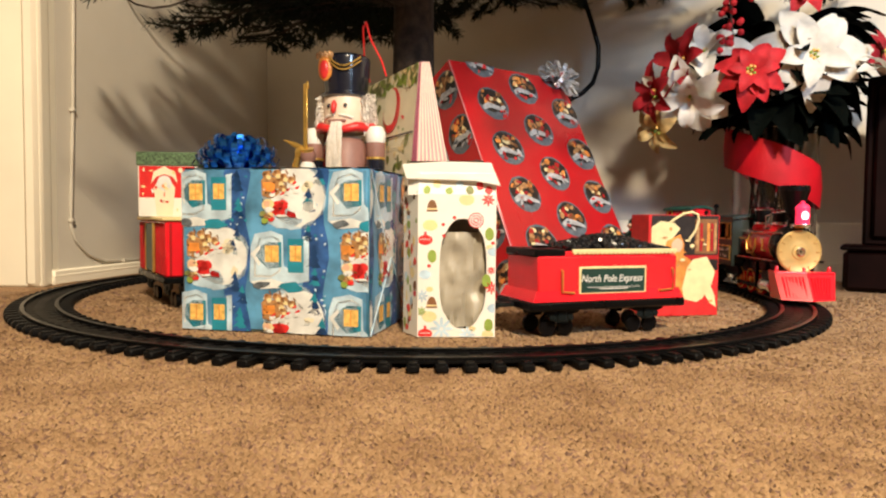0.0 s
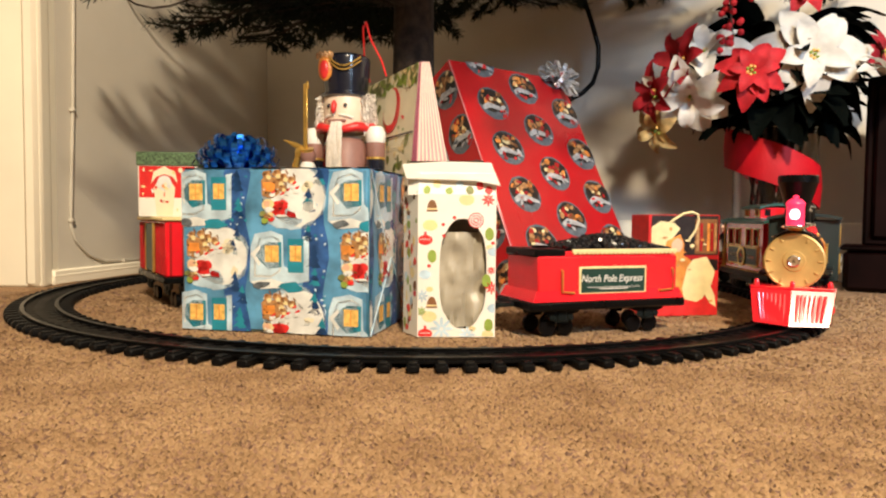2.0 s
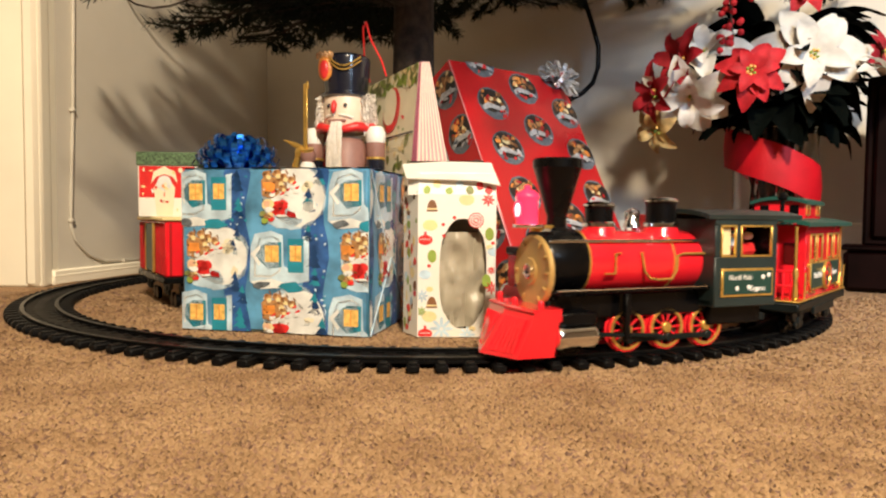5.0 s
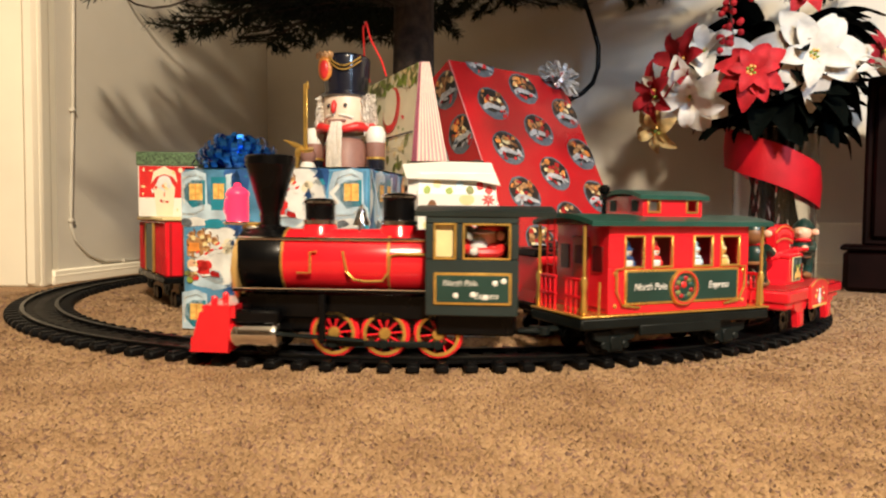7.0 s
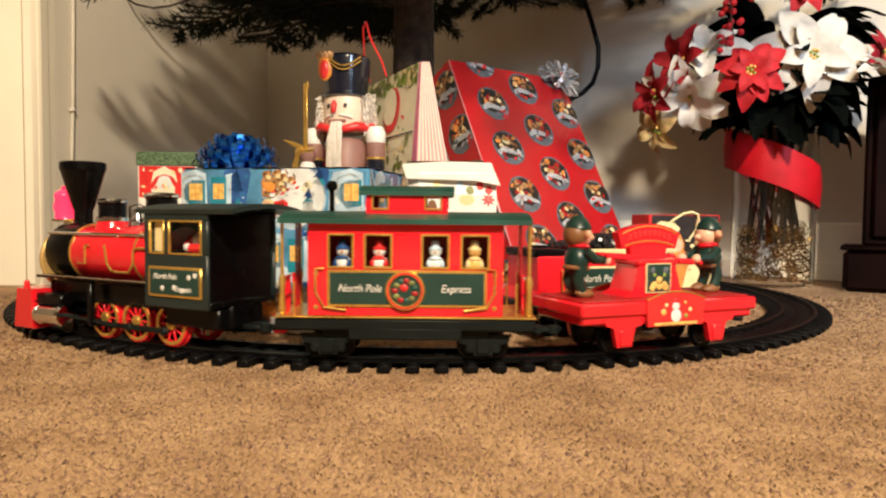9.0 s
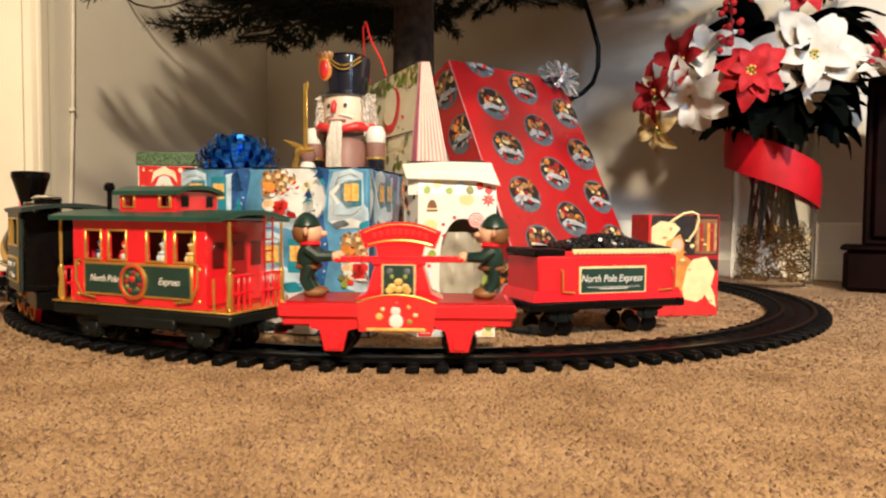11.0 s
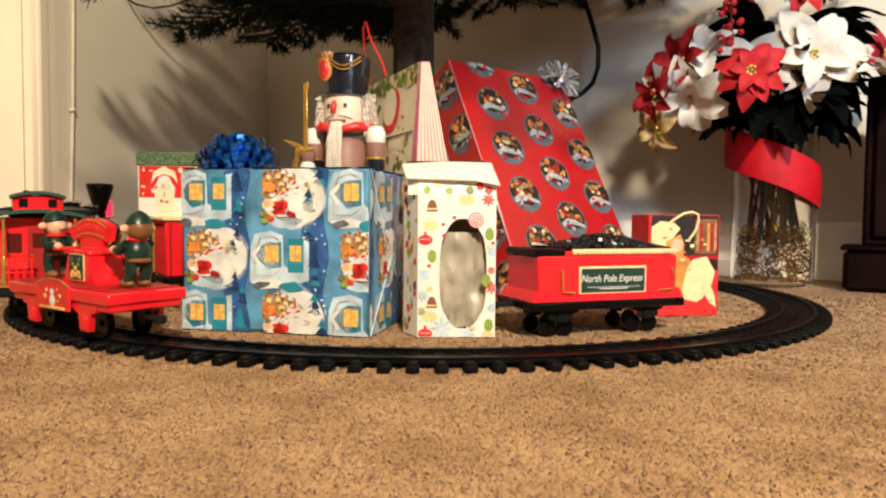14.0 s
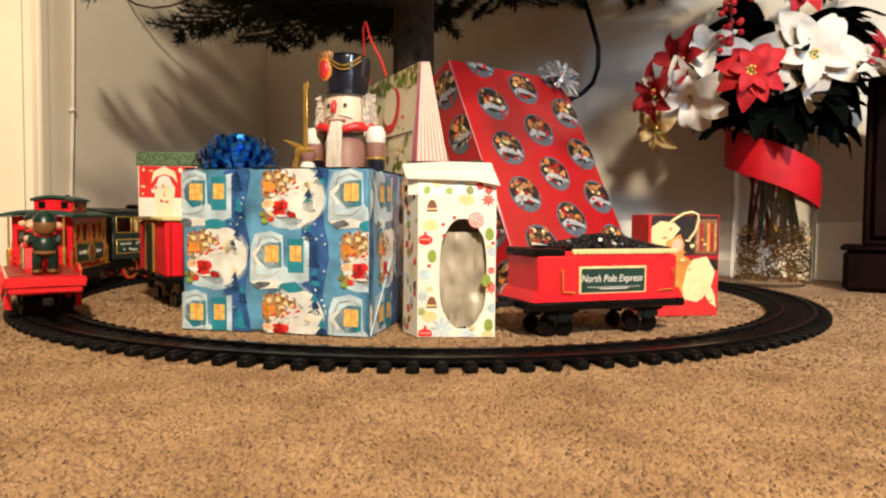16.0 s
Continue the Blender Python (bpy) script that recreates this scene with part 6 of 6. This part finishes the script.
def build_vase():
    t = thing("flower_vase", pose(VX, VY, 0), "tall clear glass vase with gold tinsel filling and red ribbon", "vase")
    s, n = Shape(), 40
    prof = [(0.074, 0.0), (0.080, 0.004), (0.0815, 0.02), (0.083, 0.32), (0.084, 0.330), (0.0815, 0.331), (0.080, 0.32), (0.0785, 0.014), (0.070, 0.007), (0.01, 0.006)]
    s.lathe(prof, GLASS, n=n)
    g = s.make("glass_body", t, "clear glass wall")
    g.visible_shadow = False
    rb = Shape()
    vs, fs = [], []
    k = 48
    for i in range(k):
        a = 2 * math.pi * i / k
        x, y = math.cos(a), math.sin(a)
        zc = 0.250 - 0.040 * x + 0.016 * y + 0.003 * math.sin(3 * a)
        rr = 0.0875 + 0.002 * math.sin(5 * a) + 0.012 * max(0.0, -x - 0.5) * 2
        for r_, z in ((rr, zc - 0.042), (rr + 0.003, zc), (rr, zc + 0.042), (rr - 0.002, zc + 0.042), (rr - 0.001, zc), (rr - 0.002, zc - 0.042)):
            vs.append((r_ * x, r_ * y, z))
    for i in range(k):
        j = (i + 1) % k
        for q in range(6):
            w = (q + 1) % 6
            fs.append((i * 6 + q, j * 6 + q, j * 6 + w, i * 6 + w))
    rb.add(vs, fs, RIBBON).make("ribbon", t, "wide dark red velvet ribbon wound aslant")
    ti = Shape()
    rnd = random.Random(21)
    for i in range(430):
        a, r0, z0 = rnd.uniform(0, 6.28), 0.070 * math.sqrt(rnd.uniform(.25, 1)), rnd.uniform(0.010, 0.128)
        c = Vector((r0 * math.cos(a), r0 * math.sin(a), z0))
        u = Vector((rnd.gauss(0, 1), rnd.gauss(0, 1), rnd.gauss(0, 1))).normalized()
        v = u.orthogonal().normalized()
        w = u.cross(v)
        r1 = rnd.uniform(0.005, 0.012)
        pts = [c + (v * math.cos(q * .9) + w * math.sin(q * .9)) * r1 + u * (q - 3) * 0.0016 for q in range(7)]
        pts = [Vector((p.x, p.y, max(0.009, p.z))) * 1.0 if math.hypot(p.x, p.y) < 0.074 else Vector((p.x * .074 / math.hypot(p.x, p.y), p.y * .074 / math.hypot(p.x, p.y), max(.009, p.z))) for p in pts]
        ti.tube(pts, rnd.choice((0.0006, 0.0009, 0.0014)), TINSEL, 4)
    tagged(ti.make("tinsel_filling", t, "curled gold tinsel"), kind="stuff")


build_vase()


def petal(s, ln, wd, lift, curl, m, material, seed):
    """A pointed, ridged petal along +x, cupped upwards by lift and falling away by curl."""
    rnd = random.Random(seed)
    n, vs, fs = 9, [], []
    for i in range(n):
        t = i / (n - 1)
        x = ln * t
        w = wd * (math.sin(math.pi * min(1, t * .94 + .04)) ** 0.8) * (1 - .25 * t) + 0.0004
        z = lift * math.sin(t * 1.7) * ln - curl * t * t * ln
        wob = 0.05 * ln * noise.noise((seed * 1.7, t * 4, 0))
        for k in (-1, -.5, 0, .5, 1):
            vs.append((x, k * w, z + wob + abs(k) * w * 0.28 - (0.006 * ln if k == 0 else 0) + 0.03 * ln * noise.noise((seed, t * 6, k * 2))))
    for i in range(n - 1):
        for k in range(4):
            fs.append((i * 5 + k, i * 5 + k + 1, i * 5 + 6 + k, i * 5 + 5 + k))
    s.add(vs, fs, material, m)


def flower(px, py, pz, towards, r, material, label, seed, petals=(6, 5), lift=0.35, curl=0.35, group="cloth flowers in the vase"):
    """A cloth poinsettia facing along towards, with a stem down into the vase."""
    rnd = random.Random(seed)
    q = Vector(towards).normalized().to_track_quat("Z", "Y").to_matrix().to_4x4()
    m = Matrix.Translation((px, py, pz)) @ q
    t = thing("poinsettia", m, label, "cloth flower", group)
    for tier, n in enumerate(petals):
        for i in range(n):
            a = 360 * (i + 0.5 * tier) / n + rnd.uniform(-10, 10) + seed * 13
            k = r * (1 if tier == 0 else .68) * rnd.uniform(.86, 1.08)
            s = Shape()
            petal(s, k, k * 0.31, lift * (.5 + tier * .8), curl * rnd.uniform(.6, 1.3) * (1 - .4 * tier), pose(0, 0, 0.001 + .004 * tier, 0, 0, a), material, seed * 40 + tier * 10 + i)
            s.make("petal", t, angle=80)
    for i in range(7):
        a = 2 * math.pi * i / 7
        Shape().ball((0.008 * math.cos(a) * (i > 0), 0.008 * math.sin(a) * (i > 0), 0.010), (0.0035, 0.0035, 0.0045), YELLOW if i % 3 else LGREEN, 8, 5).make("bead", t)
    inv = m.inverted()
    end = Vector((VX + rnd.uniform(-.04, .04), VY + rnd.uniform(-.04, .04), 0.10))
    neck = Vector((VX + (px - VX) * .35, VY + (py - VY) * .35, 0.36))
    base = Vector((px, py, pz))
    pts = [end, end.lerp(neck, .6), neck, neck.lerp(base, .5) + Vector((0, .01, .02)), base]
    Shape().tube([inv @ p for p in pts], 0.0025, LEAF, 6).make("stem", t, "dark green wired stem")
    return t


def at(px, py, y):
    """A place at depth y, from the sight line's slopes."""
    return ((px - 784) / 1200 * y, y, 0.14 + (384 - py) / 1200 * y)


flower(*at(1428, 97, 1.30), (-0.25, -1, 0.12), 0.108, PETALW, "large white cloth poinsettia with gold centre", 1, (7, 5), 0.28, 0.5)
flower(*at(1320, 126, 1.29), (-0.35, -1, 0.15), 0.068, PETALR, "bright red velvet poinsettia with gold centre", 2, (8, 6), 0.35, 0.5)
flower(*at(1215, 165, 1.38), (-0.35, -0.65, -0.65), 0.098, PETALW, "drooping white cloth poinsettia", 3, (6, 4), 0.6, 0.3)
flower(*at(1240, 98, 1.40), (-0.5, -0.6, 0.55), 0.092, PETALW, "white cloth poinsettia seen from its side", 4, (6, 4), 0.5, 0.3)
flower(*at(1205, 112, 1.36), (-1, -0.3, 0.15), 0.075, PETALD, "dark red velvet poinsettia turned sideways", 5, (6, 5), 0.6, 0.2)
flower(*at(1158, 165, 1.38), (-1, -0.25, -0.15), 0.066, PETALD, "small dark red velvet poinsettia turned sideways", 6, (6, 4), 0.6, 0.2)
flower(*at(1545, 95, 1.36), (0.5, -1, 0.1), 0.062, PETALD, "dark red velvet poinsettia beside the white one", 7, (6, 4))
flower(*at(1560, 130, 1.27), (0.2, -0.35, 0.9), 0.085, PETALW, "white cloth poinsettia facing upwards", 8, (6, 4), 0.3, 0.3)
flower(*at(1405, -18, 1.36), (-0.1, -1, 0.4), 0.066, PETALR, "red velvet poinsettia high in the vase", 9, (6, 4))


def berries(px, py, y, seed):
    t = thing("berry_spray", pose(*at(px, py, y)), "spray of glossy red artificial berries", "cloth flower", "cloth flowers in the vase")
    rnd = random.Random(seed)
    for i in range(34):
        u = rnd.random()
        Shape().ball((rnd.gauss(0, .016) + .02 * (u - .5), rnd.gauss(0, .012), -0.07 + 0.15 * u), (0.0065,) * 3, PETALR, 9, 6).make("berry", t)
    Shape().tube([(0.0, 0.0, 0.07), (0.005, 0, 0), (0.03, 0.02, -0.12), (0.09, 0.02, -0.22), (VX - t.location.x, VY - t.location.y, 0.12 - t.location.z)], 0.002, BARK, 6).make("stem", t)


flower(*at(1160, 228, 1.42), (-0.8, -0.5, -0.35), 0.060, GOLDLEAF, "drooping tan gold cloth poinsettia low beside the vase", 10, (6, 3), 0.5, 0.3)
berries(1278, 35, 1.36, 4)


def build_leaves():
    rnd = random.Random(17)
    t = thing("foliage_spray", pose(VX, VY, 0.33), "dark green cloth leaves massed above the vase", "cloth foliage")
    for i in range(280):
        a = rnd.uniform(0, 360)
        el = rnd.uniform(0, 60) if 95 < a < 160 else rnd.uniform(-38, 22)
        ln = rnd.uniform(0.08, 0.15)
        s = Shape()
        o = 0.02 + rnd.random() * 0.05
        m = pose(o * math.cos(radians(a)), o * math.sin(radians(a)), rnd.uniform(0.0, 0.20), 0, 0, a) @ pose(0, 0, 0, rnd.uniform(-40, 40), -el, 0)
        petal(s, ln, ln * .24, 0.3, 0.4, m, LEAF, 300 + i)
        s.make("leaf", t, angle=80)
    for i in range(16):
        a = i * 2.4
        r0, r1 = 0.012 + 0.002 * i, 0.030 + 0.002 * i
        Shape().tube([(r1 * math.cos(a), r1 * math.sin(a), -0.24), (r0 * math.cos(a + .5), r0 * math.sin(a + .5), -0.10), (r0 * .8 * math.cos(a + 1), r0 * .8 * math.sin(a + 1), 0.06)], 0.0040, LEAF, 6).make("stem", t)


build_leaves()


# ---- dark cabinet, cords, tree ----
def build_cabinet():
    t = thing("wooden_cabinet", pose(0.812, 1.335, 0, 0, 0, -33), "dark stained wooden cabinet on a heavy plinth", "cabinet")
    Shape().box((0.20, 0.045, 0.255), (0.38, 0.08, 0.33), WOODD, 0.006).make("body", t, "dark red-brown stained wood")
    Shape().box((0.19, 0.04, 0.042), (0.42, 0.11, 0.084), WOODD, 0.010).make("plinth", t, "dark plinth with a rounded edge")
    Shape().box((0.19, 0.038, 0.087), (0.43, 0.12, 0.010), WOODD, 0.004).make("plinth_moulding", t)
    Shape().box((0.05, 0.004, 0.255), (0.05, 0.02, 0.30), WOODD, 0.006).make("door_stile", t)


build_cabinet()


def build_cords():
    def on_wall(y, z):
        return (-0.7515 + 0.1539 * (y - 1.30), y, z)
    s = Shape().tube([on_wall(y, z) for y, z in ((1.372, 1.3), (1.372, 0.60), (1.366, 0.36), (1.356, 0.16), (1.354, 0.115), (1.368, 0.085), (1.405, 0.055), (1.455, 0.038), (1.52, 0.0345), (1.68, 0.0365), (2.2, 0.0365))], 0.0033, CABLEW, 8)
    c = s.make("wall_cable")
    tagged(c, "off-white cable clipped down the beige wall", "cable")
    for y, z in ((1.364, 0.345), (1.355, 0.125), (1.52, 0.0345), (1.9, 0.0365)):
        p = on_wall(y, z)
        Shape().box((p[0] + 0.001, y, z), (0.010, 0.014, 0.008), CABLEW, 0.002).make("cable_clip", c)
    y = 1.73
    pts = [at(1022, -60, y), at(1024, 0, y), at(1040, 45, y), at(1052, 85, y), at(1052, 120, y), at(1043, 148, y), at(1025, 166, y), at(1008, 174, y), at(985, 190, y), at(960, 260, y), at(955, 380, y), at(960, 470, y)]
    tagged(Shape().tube(pts, 0.0062, BLACK, 10).make("power_cord", angle=80), "thick black power cord hanging behind the presents", "cord")
    y = 1.55
    pts = [at(205, -25, y), at(222, 5, y), at(245, 20, y), at(275, 26, y), at(305, 22, y), at(335, 12, y), at(360, -15, y)]
    tagged(Shape().tube(pts, 0.0025, BARK, 8).make("light_string_wire", angle=80), "thin dark light wire hanging from the tree", "cord")


build_cords()


def build_tree():
    t = thing("christmas_tree", pose(-0.062, 1.36, 0), "dark green fir tree on a bare trunk, low boughs", "fir tree")
    Shape().lathe([(0.046, 0.0), (0.043, 0.08), (0.041, 0.4), (0.036, 0.9), (0.022, 1.5), (0.006, 2.0)], BARK, n=20).make("trunk", t, "dark rough-barked trunk")
    rnd = random.Random(6)
    nd = Shape()
    nv, nf = [], []

    def needles(p, q, dens, ln):
        d = q - p
        n = max(2, int(d.length * dens))
        d.normalize()
        a = d.orthogonal().normalized()
        b = d.cross(a)
        for i in range(n):
            o = p.lerp(q, (i + rnd.random()) / n)
            th = rnd.uniform(0, 6.283)
            u = (a * math.cos(th) + b * math.sin(th)) * 0.85 + d * rnd.uniform(.35, .8)
            u.normalize()
            w = u.cross(d).normalized() * 0.0016
            k, l = len(nv), ln * rnd.uniform(.7, 1.15)
            nv.extend((o - w, o + w, o + u * l + w * .3, o + u * l - w * .3))
            nf.append((k, k + 1, k + 2, k + 3))

    limbs = []
    for tier in range(9):
        z0 = 0.56 + tier * 0.13
        n = 11 if tier < 4 else 8
        for i in range(n):
            a = 2 * math.pi * (i + 0.37 * tier + rnd.uniform(-.25, .25)) / n
            # Limbs to the right are stretched and raised out of view to shade the wall.
            ln = (0.60 - tier * 0.05) * rnd.uniform(.82, 1.1) * (1.42 if math.cos(a) > 0.2 else 1)
            limbs.append((z0 + rnd.uniform(-.03, .03) + (0.13 if math.cos(a) > 0.2 and tier < 2 else 0.05 if math.cos(a) > 0.2 else 0), a, ln, tier))
    for z0, a, ln, tier in limbs:
        d = Vector((math.cos(a), math.sin(a), 0))
        side = Vector((-d.y, d.x, 0))
        pts = [Vector((0, 0, z0)) + d * (ln * f) + Vector((0, 0, (0.10 * f - 0.17 * f * f) * (1 if tier else .75) + 0.10 * f * max(0, d.y))) for f in (0, .25, .5, .75, 1)]
        Shape().tube(pts, [0.010, 0.008, 0.006, 0.004, 0.002], BARK, 6).make("limb", t)
        for k in range(17):
            f = 0.14 + 0.84 * k / 16
            i = min(3, int(f * 4))
            o = pts[i].lerp(pts[i + 1], f * 4 - i)
            for e in (-1, 1):
                tw = (d * .75 + side * e * .8 + Vector((0, 0, rnd.uniform(-.25, .12)))).normalized()
                l = ln * 0.36 * (1.15 - f * .75) * rnd.uniform(.7, 1.2)
                q = o + tw * l
                if tier < 5:
                    nd.tube([o, o.lerp(q, .5), q], [.0022, .0018, .001], BARK, 4)
                needles(o, q, 520 if tier < 3 else 300, 0.022)
                if tier < 3:
                    o2 = o.lerp(q, .5)
                    q2 = o2 + (tw + side * e * .5 + d * .5).normalized() * l * .5
                    needles(o2, q2, 480, 0.022)
        needles(pts[1], pts[4], 400 if tier < 3 else 260, 0.023)
    nd.add(nv, nf, NEEDLE)
    me = bpy.data.meshes.new("needles")
    me.from_pydata(nd.v, [], nd.f)
    for q in nd.mats:
        me.materials.append(q)
    me.polygons.foreach_set("material_index", nd.m)
    ob = new("needles", me)
    ob.parent = t
    tagged(ob, "dense dark green needles", kind="stuff")


build_tree()


# ---- motion ----
def phi(t):
    rows = PHI
    for (t0, p0), (t1, p1) in zip(rows, rows[1:]):
        if t <= t1:
            return p0 + (p1 - p0) * (t - t0) / (t1 - t0)
    return rows[-1][1]


PHI = [(0.0, 83.9), (0.5, 77.0), (1.0, 70.3), (1.5, 63.8), (2.0, 57.6), (2.5, 51.6), (3.0, 45.6), (3.5, 39.4), (4.2, 30.6), (6.5, 1.2), (7.0, -4.9), (7.5, -10.7), (8.0, -16.62), (8.5, -22.6), (9.0, -28.5), (11.5, -57.9), (12.0, -63.85), (12.5, -69.8), (13.0, -75.5), (13.5, -81.0), (14.0, -86.4), (14.5, -91.6), (15.0, -96.7), (16.0, -106.8)]


def motions():
    for ob, lag in ((loco, 1.58), (caboose, 28.5), (handcar, 51.35)):
        walk(ob, [(i * 0.25, train_pose(phi(i * 0.25) + lag, SINK)) for i in range(65)])
    for ob, r, x, y in TURNING:
        rows = []
        for i in range(161 if r < 0.02 or ob.name.startswith("side_rod") else 81):
            t = i * (0.1 if r < 0.02 or ob.name.startswith("side_rod") else 0.2)
            turn = -radians(phi(t) - phi(0)) * RC / r
            if ob.name.startswith("side_rod"):
                rows.append((t, pose(0.009 * math.sin(turn + 2.7), y, RAIL_TOP + r + 0.009 * math.cos(turn + 2.7))))
            else:
                rows.append((t, pose(x, y, RAIL_TOP + r, 0, math.degrees(turn), 0)))
        walk(ob, rows)
    for ob, x, z, turn, k in PUMPING:
        walk(ob, [(i * 0.1, pose(x, 0, z) @ pose(0, 0, 0, 0, -4.5 * k * math.cos(2 * math.pi * (i * 0.1 - 11.95) / 0.75), 0) @ pose(0, 0, 0, 0, 0, turn)) for i in range(161)])


motions()
